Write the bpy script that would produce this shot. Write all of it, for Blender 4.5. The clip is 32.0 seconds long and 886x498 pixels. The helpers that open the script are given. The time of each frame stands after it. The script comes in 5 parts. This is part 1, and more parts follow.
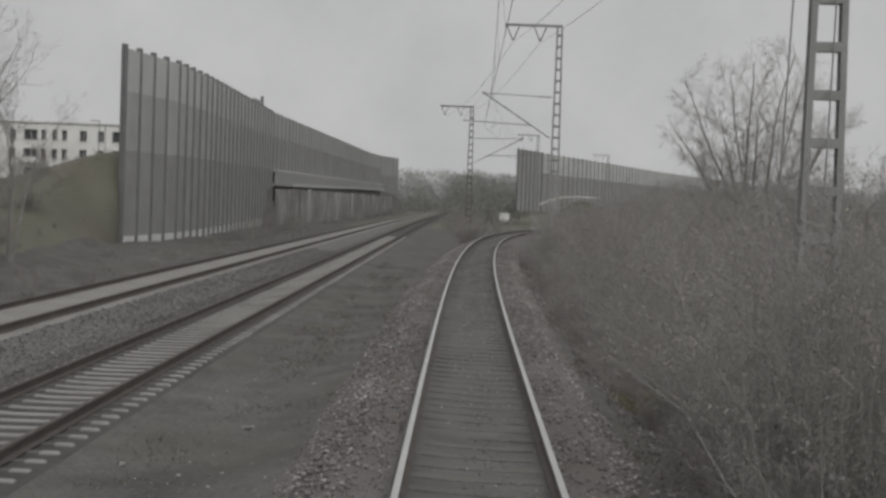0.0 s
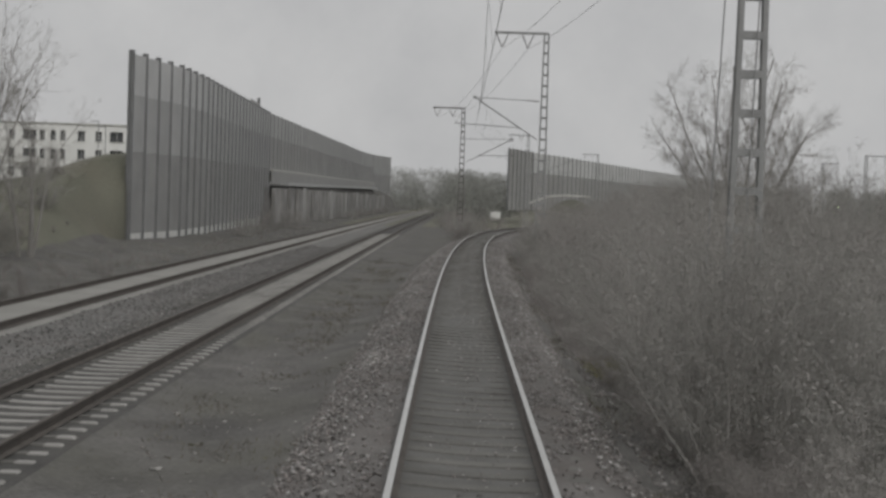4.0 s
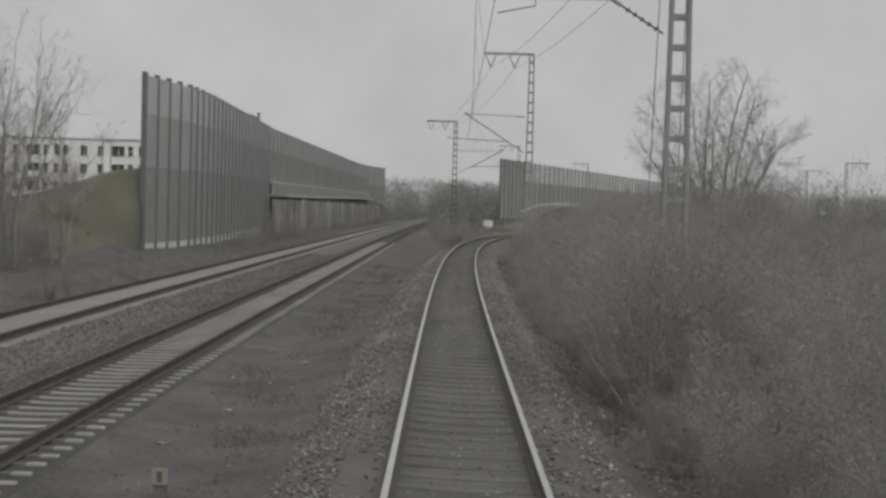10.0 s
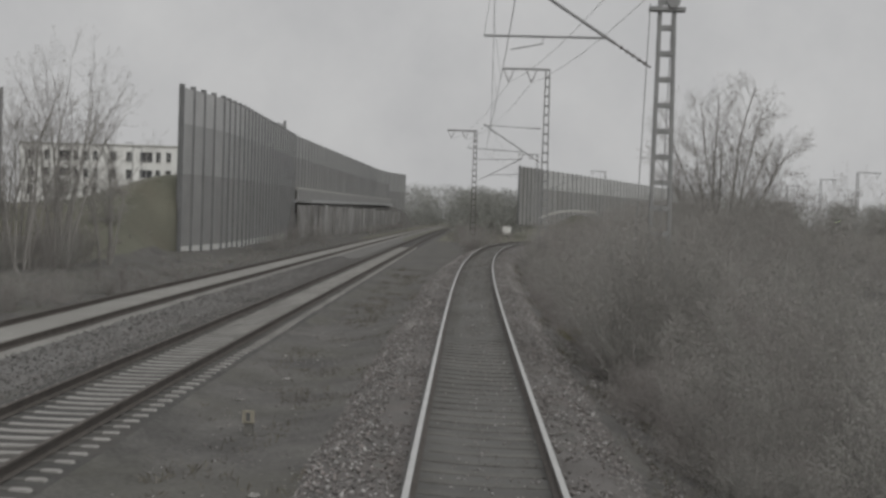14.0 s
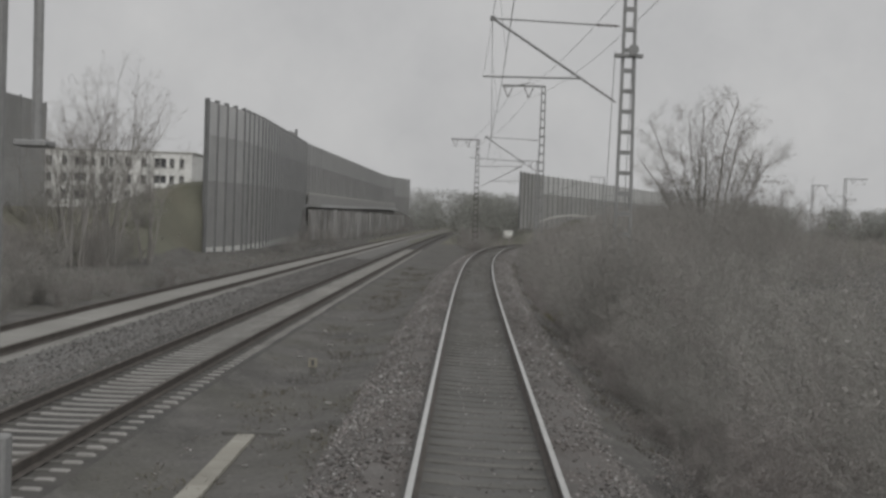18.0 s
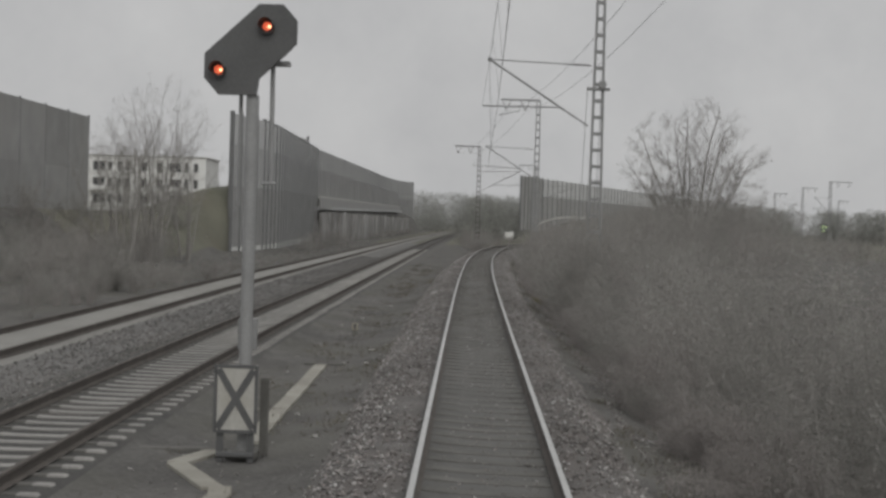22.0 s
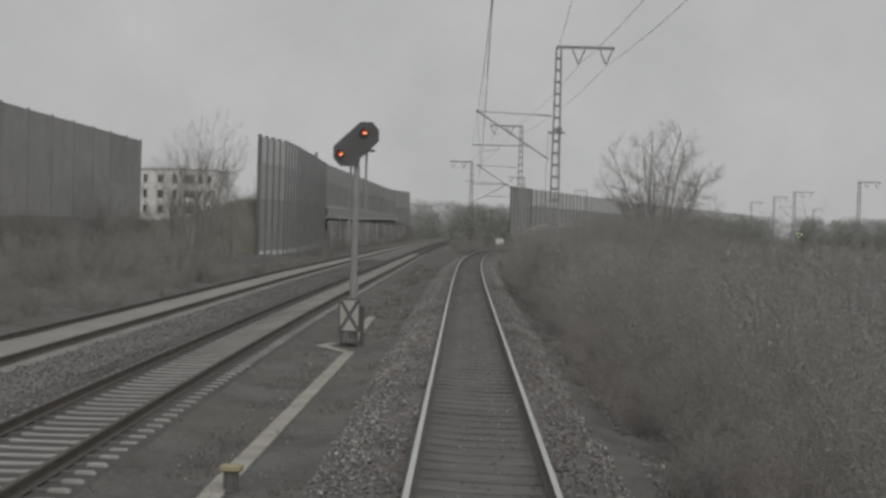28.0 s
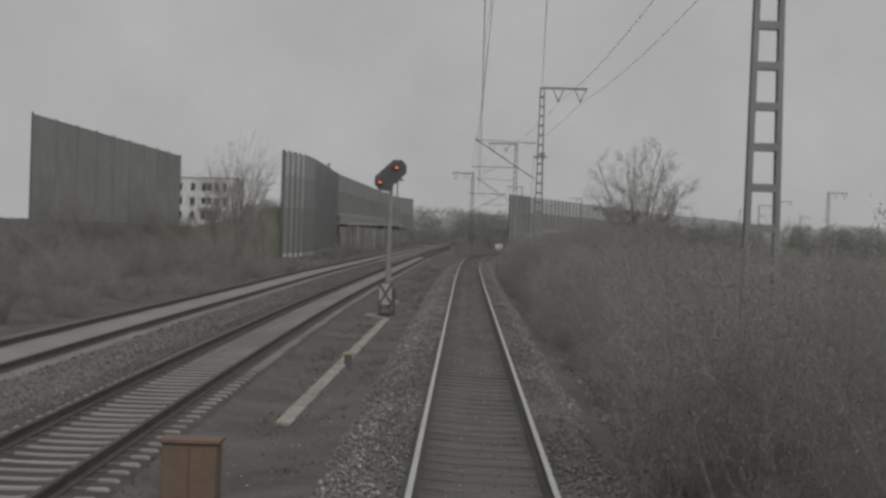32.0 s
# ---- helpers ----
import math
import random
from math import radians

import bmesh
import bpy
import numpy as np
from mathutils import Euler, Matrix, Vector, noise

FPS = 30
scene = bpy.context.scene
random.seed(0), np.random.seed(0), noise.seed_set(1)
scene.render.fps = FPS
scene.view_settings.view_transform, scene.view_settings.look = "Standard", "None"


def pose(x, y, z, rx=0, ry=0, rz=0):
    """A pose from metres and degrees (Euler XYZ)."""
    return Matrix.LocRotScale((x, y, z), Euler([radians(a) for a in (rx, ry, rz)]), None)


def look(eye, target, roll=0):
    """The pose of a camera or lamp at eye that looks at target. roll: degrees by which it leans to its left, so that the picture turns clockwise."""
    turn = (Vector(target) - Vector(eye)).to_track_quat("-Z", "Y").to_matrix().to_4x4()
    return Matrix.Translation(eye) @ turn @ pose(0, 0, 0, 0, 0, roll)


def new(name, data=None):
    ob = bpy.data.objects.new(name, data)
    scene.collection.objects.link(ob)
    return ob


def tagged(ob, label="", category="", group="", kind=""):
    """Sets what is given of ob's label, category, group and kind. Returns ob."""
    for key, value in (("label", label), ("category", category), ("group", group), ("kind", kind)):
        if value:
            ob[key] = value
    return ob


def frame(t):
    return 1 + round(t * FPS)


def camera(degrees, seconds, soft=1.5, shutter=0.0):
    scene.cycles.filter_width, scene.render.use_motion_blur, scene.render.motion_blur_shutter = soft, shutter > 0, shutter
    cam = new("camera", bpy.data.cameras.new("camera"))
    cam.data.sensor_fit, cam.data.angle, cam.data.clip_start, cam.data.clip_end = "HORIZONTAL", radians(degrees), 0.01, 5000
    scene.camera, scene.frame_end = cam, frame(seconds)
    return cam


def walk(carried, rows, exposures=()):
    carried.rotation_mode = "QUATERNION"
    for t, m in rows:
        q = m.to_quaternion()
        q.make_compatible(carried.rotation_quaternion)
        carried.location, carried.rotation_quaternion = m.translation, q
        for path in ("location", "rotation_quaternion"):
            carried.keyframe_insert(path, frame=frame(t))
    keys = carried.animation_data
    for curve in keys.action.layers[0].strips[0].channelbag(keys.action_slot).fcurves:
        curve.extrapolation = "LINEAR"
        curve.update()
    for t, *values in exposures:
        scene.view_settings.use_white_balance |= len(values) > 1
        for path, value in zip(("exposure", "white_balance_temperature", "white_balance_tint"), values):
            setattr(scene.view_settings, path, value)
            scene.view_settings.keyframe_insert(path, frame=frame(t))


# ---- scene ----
cam = camera(35.84, 32.0, soft=3.0)

# own track: x = sum of OWN[k] * (y / 30) ** k, its rise per metre, its cant; height of the two left tracks
OWN = (0.0, 0.0, 0.0394, 0.0280, 0.0081, 0.00047)
SLOPE, CANT, ZL = 0.0038, 0.0305, -0.417

# seconds, x, y, z, yaw, pitch, roll
PATH = [
    (0, -0.262, -0.000, 2.597, 0.688, -1.945, 2.033),
    (0.5, -0.274, -0.436, 2.608, 0.651, -1.864, 1.972),
    (1, -0.272, -0.881, 2.612, 0.495, -1.621, 1.827),
    (1.5, -0.280, -1.330, 2.609, 0.145, -1.395, 1.745),
    (2, -0.260, -1.808, 2.609, 0.299, -1.381, 1.924),
    (2.5, -0.289, -2.320, 2.602, 0.347, -1.545, 2.329),
    (3, -0.287, -2.840, 2.604, 0.297, -1.934, 2.295),
    (3.5, -0.271, -3.339, 2.594, 0.331, -2.040, 2.140),
    (5.5, -0.260, -5.277, 2.586, 0.296, -1.711, 1.828),
    (6, -0.257, -5.739, 2.613, 0.344, -1.843, 1.955),
    (6.5, -0.271, -6.189, 2.582, 0.491, -1.911, 1.778),
    (7, -0.267, -6.656, 2.586, 0.952, -1.820, 1.918),
    (7.5, -0.270, -7.151, 2.575, 1.481, -1.747, 1.907),
    (8, -0.280, -7.676, 2.589, 1.502, -1.729, 1.855),
    (8.5, -0.258, -8.188, 2.587, 1.123, -1.726, 1.562),
    (9, -0.259, -8.667, 2.581, 0.267, -1.680, 1.351),
    (9.5, -0.260, -9.119, 2.572, 0.026, -1.646, 1.355),
    (10, -0.261, -9.559, 2.568, 0.109, -1.583, 1.475),
    (10.5, -0.260, -10.018, 2.568, 0.283, -1.558, 1.622),
    (11, -0.287, -10.505, 2.561, 0.493, -1.462, 1.601),
    (11.5, -0.277, -11.045, 2.564, 0.657, -1.371, 1.699),
    (12, -0.276, -11.617, 2.560, 0.699, -1.353, 1.641),
    (12.5, -0.280, -12.222, 2.562, 0.722, -1.292, 1.633),
    (13, -0.265, -12.877, 2.552, 0.863, -1.227, 1.595),
    (13.5, -0.276, -13.584, 2.554, 0.840, -1.268, 1.685),
    (14, -0.277, -14.378, 2.554, 0.921, -1.344, 1.806),
    (14.5, -0.272, -15.263, 2.548, 0.966, -1.391, 1.848),
    (16.5, -0.282, -19.186, 2.545, 0.835, -1.133, 1.685),
    (17, -0.271, -20.240, 2.541, 0.896, -1.158, 1.722),
    (17.5, -0.264, -21.309, 2.546, 0.966, -1.128, 1.748),
    (18, -0.271, -22.412, 2.531, 1.042, -1.174, 1.885),
    (18.5, -0.260, -23.522, 2.524, 1.025, -1.318, 1.838),
    (19, -0.258, -24.662, 2.521, 0.825, -1.311, 1.637),
    (19.5, -0.256, -25.839, 2.514, 0.693, -1.262, 1.700),
    (20, -0.247, -27.091, 2.506, 0.888, -1.253, 1.706),
    (20.5, -0.232, -28.343, 2.509, 0.992, -1.279, 1.852),
    (21, -0.239, -29.607, 2.506, 1.140, -1.278, 2.020),
    (21.5, -0.230, -30.878, 2.494, 1.161, -1.262, 1.927),
    (22, -0.249, -32.170, 2.470, 1.157, -1.087, 1.781),
    (22.5, -0.244, -33.504, 2.487, 0.935, -0.970, 1.751),
    (23, -0.248, -34.901, 2.482, 0.923, -0.914, 1.731),
    (23.5, -0.242, -36.304, 2.472, 1.115, -0.897, 1.774),
    (24, -0.251, -37.751, 2.462, 1.175, -0.992, 1.950),
    (24.5, -0.231, -39.240, 2.452, 1.284, -1.077, 1.971),
    (26.5, -0.229, -45.562, 2.439, 0.807, -0.838, 1.478),
    (27, -0.231, -47.242, 2.432, 0.647, -0.671, 1.468),
    (27.5, -0.244, -48.977, 2.423, 0.714, -0.592, 1.712),
    (28, -0.234, -50.773, 2.414, 0.897, -0.758, 1.684),
    (28.5, -0.222, -52.627, 2.409, 0.983, -0.820, 1.769),
    (29, -0.230, -54.544, 2.411, 0.796, -0.364, 1.715),
    (29.5, -0.223, -56.462, 2.400, 0.706, 0.147, 1.580),
    (30, -0.228, -58.415, 2.392, 0.330, 0.439, 1.510),
    (30.5, -0.226, -60.400, 2.379, 0.339, 0.372, 1.689),
    (31, -0.192, -62.464, 2.385, 0.652, 0.036, 1.839),
    (31.5, -0.220, -64.618, 2.379, 0.744, -0.388, 1.787),
    (32, -0.225, -66.810, 2.377, 0.952, -0.525, 1.889),
]


def aim(x, y, z, yaw, pitch, roll):
    a, b = radians(yaw), radians(pitch)
    ahead = Vector((-math.sin(a) * math.cos(b), math.cos(a) * math.cos(b), math.sin(b)))
    return look((x, y, z), Vector((x, y, z)) + ahead, roll)


walk(cam, [(r[0], aim(*r[1:])) for r in PATH], [(0.0, 0.0), (25.0, 0.0), (28.0, -0.08), (30.0, -0.18), (32.0, -0.26)])

# ---------- light ----------
world = bpy.data.worlds.new("overcast_sky")
scene.world = world
world.use_nodes = True
wt = world.node_tree
for n in list(wt.nodes):
    wt.nodes.remove(n)
w_out = wt.nodes.new("ShaderNodeOutputWorld")
w_bg = wt.nodes.new("ShaderNodeBackground")
w_sky = wt.nodes.new("ShaderNodeTexSky")
w_sky.sky_type, w_sky.sun_disc = "NISHITA", False
w_sky.sun_elevation, w_sky.sun_rotation = radians(38), radians(200)
w_sky.dust_density, w_sky.air_density = 6.0, 1.0
w_hsv = wt.nodes.new("ShaderNodeHueSaturation")
w_hsv.inputs["Saturation"].default_value = 0.04
w_hsv.inputs["Value"].default_value = 0.035
w_co = wt.nodes.new("ShaderNodeTexCoord")
w_cl = wt.nodes.new("ShaderNodeTexNoise")
w_cl.inputs["Scale"].default_value = 7.0
w_cl.inputs["Detail"].default_value = 7.0
w_cl.inputs["Roughness"].default_value = 0.62
w_ramp = wt.nodes.new("ShaderNodeValToRGB")
w_ramp.color_ramp.elements[0].position, w_ramp.color_ramp.elements[1].position = 0.3, 0.72
w_ramp.color_ramp.elements[0].color = (0.40, 0.402, 0.408, 1)
w_ramp.color_ramp.elements[1].color = (0.485, 0.485, 0.485, 1)
w_mix = wt.nodes.new("ShaderNodeMix")
w_mix.data_type = "RGBA"
w_mix.inputs[0].default_value = 0.15
wt.links.new(w_co.outputs["Generated"], w_cl.inputs["Vector"])
wt.links.new(w_cl.outputs[0], w_ramp.inputs[0])
wt.links.new(w_sky.outputs[0], w_hsv.inputs["Color"])
wt.links.new(w_ramp.outputs[0], w_mix.inputs[6])
wt.links.new(w_hsv.outputs[0], w_mix.inputs[7])
wt.links.new(w_mix.outputs[2], w_bg.inputs[0])
w_bg.inputs[1].default_value = 1.24
wt.links.new(w_bg.outputs[0], w_out.inputs[0])

sun_data = bpy.data.lights.new("sun", "SUN")
sun_data.energy, sun_data.angle, sun_data.color = 1.1, radians(40), (1.0, 0.98, 0.95)
sun = new("sun", sun_data)
sun.matrix_world = look((20, -60, 60), (0, 0, 0))


# ---------- materials ----------
def surface(name, dark, light, scale=4.0, fine=40.0, rough=0.8, metal=0.0, bump=0.25, depth=0.02, stain=None, stain_scale=0.6, stain_amount=0.5, vary=0.0):
    """Two-scale mottled surface; stain: a second colour in large patches; vary: per-object brightness change."""
    m = bpy.data.materials.new(name)
    m.use_nodes = True
    nt = m.node_tree
    bsdf = nt.nodes["Principled BSDF"]
    co = nt.nodes.new("ShaderNodeTexCoord")
    geo = nt.nodes.new("ShaderNodeNewGeometry")
    n1 = nt.nodes.new("ShaderNodeTexNoise")
    n1.inputs["Scale"].default_value, n1.inputs["Detail"].default_value = scale, 6.0
    n2 = nt.nodes.new("ShaderNodeTexNoise")
    n2.inputs["Scale"].default_value, n2.inputs["Detail"].default_value = fine, 4.0
    for n in (n1, n2):
        nt.links.new(geo.outputs["Position"], n.inputs["Vector"])
    add = nt.nodes.new("ShaderNodeMath")
    add.operation = "MULTIPLY_ADD"
    add.inputs[1].default_value = 0.55
    half = nt.nodes.new("ShaderNodeMath")
    half.operation = "MULTIPLY"
    half.inputs[1].default_value = 0.45
    nt.links.new(n2.outputs[0], half.inputs[0])
    nt.links.new(n1.outputs[0], add.inputs[0])
    nt.links.new(half.outputs[0], add.inputs[2])
    ramp = nt.nodes.new("ShaderNodeValToRGB")
    ramp.color_ramp.elements[0].position, ramp.color_ramp.elements[1].position = 0.33, 0.67
    ramp.color_ramp.elements[0].color = (*dark, 1)
    ramp.color_ramp.elements[1].color = (*light, 1)
    nt.links.new(add.outputs[0], ramp.inputs[0])
    colour = ramp.outputs[0]
    if stain:
        n3 = nt.nodes.new("ShaderNodeTexNoise")
        n3.inputs["Scale"].default_value, n3.inputs["Detail"].default_value = stain_scale, 5.0
        nt.links.new(geo.outputs["Position"], n3.inputs["Vector"])
        r3 = nt.nodes.new("ShaderNodeMapRange")
        r3.inputs[1].default_value, r3.inputs[2].default_value, r3.inputs[4].default_value = 0.45, 0.68, stain_amount
        nt.links.new(n3.outputs[0], r3.inputs[0])
        mx = nt.nodes.new("ShaderNodeMix")
        mx.data_type = "RGBA"
        mx.inputs[7].default_value = (*stain, 1)
        nt.links.new(r3.outputs[0], mx.inputs[0])
        nt.links.new(colour, mx.inputs[6])
        colour = mx.outputs[2]
    if vary:
        info = nt.nodes.new("ShaderNodeObjectInfo")
        rng = nt.nodes.new("ShaderNodeMapRange")
        rng.inputs[3].default_value, rng.inputs[4].default_value = 1 - vary, 1 + vary
        nt.links.new(info.outputs["Random"], rng.inputs[0])
        hs = nt.nodes.new("ShaderNodeHueSaturation")
        nt.links.new(rng.outputs[0], hs.inputs["Value"])
        nt.links.new(colour, hs.inputs["Color"])
        colour = hs.outputs[0]
    nt.links.new(colour, bsdf.inputs["Base Color"])
    bsdf.inputs["Roughness"].default_value, bsdf.inputs["Metallic"].default_value = rough, metal
    if bump:
        bp = nt.nodes.new("ShaderNodeBump")
        bp.inputs["Strength"].default_value, bp.inputs["Distance"].default_value = bump, depth
        nt.links.new(n2.outputs[0], bp.inputs["Height"])
        nt.links.new(bp.outputs[0], bsdf.inputs["Normal"])
    return m


def island_mottled(name, ramp_stops, rough=0.9):
    """Every loose piece of a joined mesh gets its own tone."""
    m = bpy.data.materials.new(name)
    m.use_nodes = True
    nt = m.node_tree
    bsdf = nt.nodes["Principled BSDF"]
    geo = nt.nodes.new("ShaderNodeNewGeometry")
    ramp = nt.nodes.new("ShaderNodeValToRGB")
    while len(ramp.color_ramp.elements) < len(ramp_stops):
        ramp.color_ramp.elements.new(0.5)
    for k, (pos, col) in enumerate(ramp_stops):
        ramp.color_ramp.elements[k].position = pos
        ramp.color_ramp.elements[k].color = (*col, 1)
    nt.links.new(geo.outputs["Random Per Island"], ramp.inputs[0])
    n = nt.nodes.new("ShaderNodeTexNoise")
    n.inputs["Scale"].default_value = 0.35
    n.inputs["Detail"].default_value = 4.0
    nt.links.new(geo.outputs["Position"], n.inputs["Vector"])
    rng = nt.nodes.new("ShaderNodeMapRange")
    rng.inputs[1].default_value, rng.inputs[2].default_value = 0.3, 0.7
    rng.inputs[3].default_value, rng.inputs[4].default_value = 0.75, 1.2
    nt.links.new(n.outputs[0], rng.inputs[0])
    hs = nt.nodes.new("ShaderNodeHueSaturation")
    nt.links.new(rng.outputs[0], hs.inputs["Value"])
    nt.links.new(ramp.outputs[0], hs.inputs["Color"])
    nt.links.new(hs.outputs[0], bsdf.inputs["Base Color"])
    bsdf.inputs["Roughness"].default_value = rough
    return m


def glow(name, colour, strength):
    m = bpy.data.materials.new(name)
    m.use_nodes = True
    b = m.node_tree.nodes["Principled BSDF"]
    b.inputs["Base Color"].default_value = (*colour, 1)
    b.inputs["Emission Color"].default_value = (*colour, 1)
    b.inputs["Emission Strength"].default_value = strength
    return m


def leafy(name, ramp_stops):
    """Thin leaves and twigs: tone by piece, and light that passes through."""
    m = island_mottled(name, ramp_stops)
    nt = m.node_tree
    bsdf, out = nt.nodes["Principled BSDF"], nt.nodes["Material Output"]
    colour = bsdf.inputs["Base Color"].links[0].from_socket
    thin = nt.nodes.new("ShaderNodeBsdfTranslucent")
    mix = nt.nodes.new("ShaderNodeMixShader")
    mix.inputs[0].default_value = 0.58
    nt.links.new(colour, thin.inputs["Color"])
    nt.links.new(bsdf.outputs[0], mix.inputs[1])
    nt.links.new(thin.outputs[0], mix.inputs[2])
    nt.links.new(mix.outputs[0], out.inputs["Surface"])
    return m


M_soil = surface("dark_soil", (0.059, 0.057, 0.054), (0.167, 0.161, 0.152), 0.8, 14, 0.95, bump=0.6, depth=0.05, stain=(0.111, 0.109, 0.090), stain_scale=0.3, stain_amount=0.6)
M_ballast = surface("brown_ballast", (0.105, 0.099, 0.094), (0.205, 0.195, 0.187), 1.2, 22, 0.9, bump=0.9, depth=0.04, stain=(0.140, 0.122, 0.112), stain_scale=0.8, stain_amount=0.6)
M_bed = surface("dark_trackbed", (0.098, 0.097, 0.092), (0.166, 0.164, 0.157), 1.5, 25, 0.9, bump=0.5, depth=0.02, stain=(0.079, 0.078, 0.074), stain_scale=0.5)
M_bedpale = surface("pale_trackbed", (0.22, 0.215, 0.20), (0.33, 0.325, 0.305), 1.0, 25, 0.9, bump=0.7, depth=0.03, stain=(0.19, 0.185, 0.17), stain_scale=0.5)
M_ballastmid = surface("grey_ballast", (0.118, 0.116, 0.110), (0.203, 0.199, 0.192), 1.2, 22, 0.9, bump=0.8, depth=0.03, stain=(0.159, 0.148, 0.140), stain_scale=0.6)
M_stone = island_mottled("ballast_stone", [(0.0, (0.13, 0.122, 0.116)), (0.45, (0.255, 0.243, 0.233)), (0.75, (0.265, 0.240, 0.230)), (1.0, (0.475, 0.469, 0.459))])
M_palestone = island_mottled("pale_fresh_stone", [(0.0, (0.17, 0.162, 0.154)), (0.5, (0.31, 0.299, 0.288)), (0.78, (0.32, 0.288, 0.275)), (0.9, (0.42, 0.41, 0.397)), (1.0, (0.58, 0.57, 0.555))])
M_deadgrass = island_mottled("dead_grass_blade", [(0.0, (0.07, 0.062, 0.052)), (0.5, (0.135, 0.118, 0.098)), (0.85, (0.14, 0.135, 0.09)), (1.0, (0.26, 0.245, 0.21))])
M_greystone = island_mottled("grey_ballast_stone", [(0.0, (0.105, 0.102, 0.098)), (0.5, (0.165, 0.161, 0.155)), (0.85, (0.20, 0.185, 0.176)), (1.0, (0.36, 0.355, 0.345))])
M_scrap = surface("dirty_white_paper", (0.45, 0.44, 0.42), (0.66, 0.65, 0.63), 8, 60, 0.8, bump=0.1)
M_railtop = surface("worn_rail_steel", (0.52, 0.52, 0.51), (0.66, 0.66, 0.65), 2, 60, 0.45, 0.6, 0.05)
M_railrust = surface("rusty_rail_side", (0.082, 0.074, 0.067), (0.137, 0.123, 0.111), 3, 40, 0.85, 0.1, 0.3)
M_sleeper = surface("pale_concrete_sleeper", (0.260, 0.254, 0.239), (0.361, 0.354, 0.336), 2, 30, 0.9, bump=0.3, vary=0.10)
M_sleeperdark = surface("dirty_dark_sleeper", (0.105, 0.102, 0.094), (0.165, 0.162, 0.15), 2, 25, 0.9, bump=0.4, vary=0.12)
M_conc = surface("pale_weathered_concrete", (0.36, 0.355, 0.335), (0.54, 0.535, 0.51), 1.0, 20, 0.9, bump=0.3, stain=(0.26, 0.25, 0.225), stain_scale=0.7)
M_trough = surface("trough_lid_concrete", (0.277, 0.266, 0.232), (0.383, 0.372, 0.331), 1.5, 25, 0.9, bump=0.3, stain=(0.228, 0.216, 0.183), stain_scale=1.0, vary=0.08)
M_plinth = surface("pale_plinth", (0.55, 0.55, 0.535), (0.70, 0.70, 0.68), 1.0, 20, 0.9, bump=0.2)
M_post = surface("grey_steel_post", (0.155, 0.157, 0.159), (0.235, 0.238, 0.238), 1, 30, 0.7, 0.1, 0.1)
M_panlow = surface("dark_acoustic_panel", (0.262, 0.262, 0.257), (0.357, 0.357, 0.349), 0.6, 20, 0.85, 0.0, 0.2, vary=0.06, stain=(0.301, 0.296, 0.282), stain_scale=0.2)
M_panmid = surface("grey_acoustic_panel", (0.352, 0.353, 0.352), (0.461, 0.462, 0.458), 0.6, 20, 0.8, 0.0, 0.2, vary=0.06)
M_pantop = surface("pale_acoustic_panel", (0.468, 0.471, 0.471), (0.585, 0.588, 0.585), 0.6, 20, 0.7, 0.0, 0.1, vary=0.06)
M_retain = surface("stained_retaining_concrete", (0.15, 0.147, 0.14), (0.26, 0.255, 0.245), 0.5, 12, 0.9, bump=0.3, stain=(0.42, 0.41, 0.40), stain_scale=0.22, stain_amount=0.75, vary=0.12)
# darker than the other beds, to set off the pale sleepers
M_beddark = surface("dark_near_ballast", (0.045, 0.044, 0.042), (0.095, 0.093, 0.088), 1.5, 25, 0.9, bump=0.6, depth=0.02, stain=(0.11, 0.10, 0.09), stain_scale=0.5)
M_mast = surface("galvanised_mast_steel", (0.22, 0.222, 0.22), (0.31, 0.312, 0.308), 1.5, 30, 0.7, 0.1, 0.15)
M_mastdark = surface("rust_stained_mast_steel", (0.095, 0.09, 0.085), (0.16, 0.152, 0.145), 1.5, 30, 0.8, 0.1, 0.15)
M_insul = surface("brown_insulator", (0.12, 0.11, 0.105), (0.18, 0.165, 0.155), 3, 30, 0.35, bump=0)
M_wire = surface("weathered_wire", (0.22, 0.22, 0.22), (0.30, 0.30, 0.30), 1, 20, 0.7, 0.1, 0)
M_black = surface("matt_black_sheet", (0.084, 0.085, 0.085), (0.119, 0.120, 0.120), 2, 30, 0.7, 0.0, 0.1)
M_pole = surface("grey_signal_pole", (0.24, 0.242, 0.24), (0.33, 0.332, 0.33), 2, 30, 0.7, 0.1, 0.1)
M_white = surface("dirty_white_board", (0.371, 0.364, 0.335), (0.490, 0.483, 0.447), 2, 20, 0.7, 0.0, 0.1, stain=(0.266, 0.245, 0.194), stain_scale=2.0)
M_yellow = surface("faded_yellow_paint", (0.275, 0.241, 0.146), (0.375, 0.334, 0.218), 6, 40, 0.7)
M_paleplate = surface("yellowed_plate", (0.22, 0.205, 0.165), (0.32, 0.298, 0.24), 6, 40, 0.7)
M_orange = surface("faded_orange_paint", (0.15, 0.108, 0.082), (0.205, 0.142, 0.105), 4, 30, 0.8)
M_plaster = surface("white_plaster", (0.66, 0.66, 0.64), (0.76, 0.76, 0.74), 0.5, 10, 0.9, bump=0.1, stain=(0.56, 0.56, 0.54), stain_scale=0.15)
M_window = surface("dark_window_glass", (0.05, 0.052, 0.056), (0.07, 0.072, 0.075), 0.5, 4, 0.25, bump=0)
M_grass = surface("olive_winter_grass", (0.110, 0.111, 0.086), (0.168, 0.167, 0.130), 0.25, 6, 0.95, bump=0.7, depth=0.08, stain=(0.167, 0.154, 0.120), stain_scale=0.12, stain_amount=0.8)
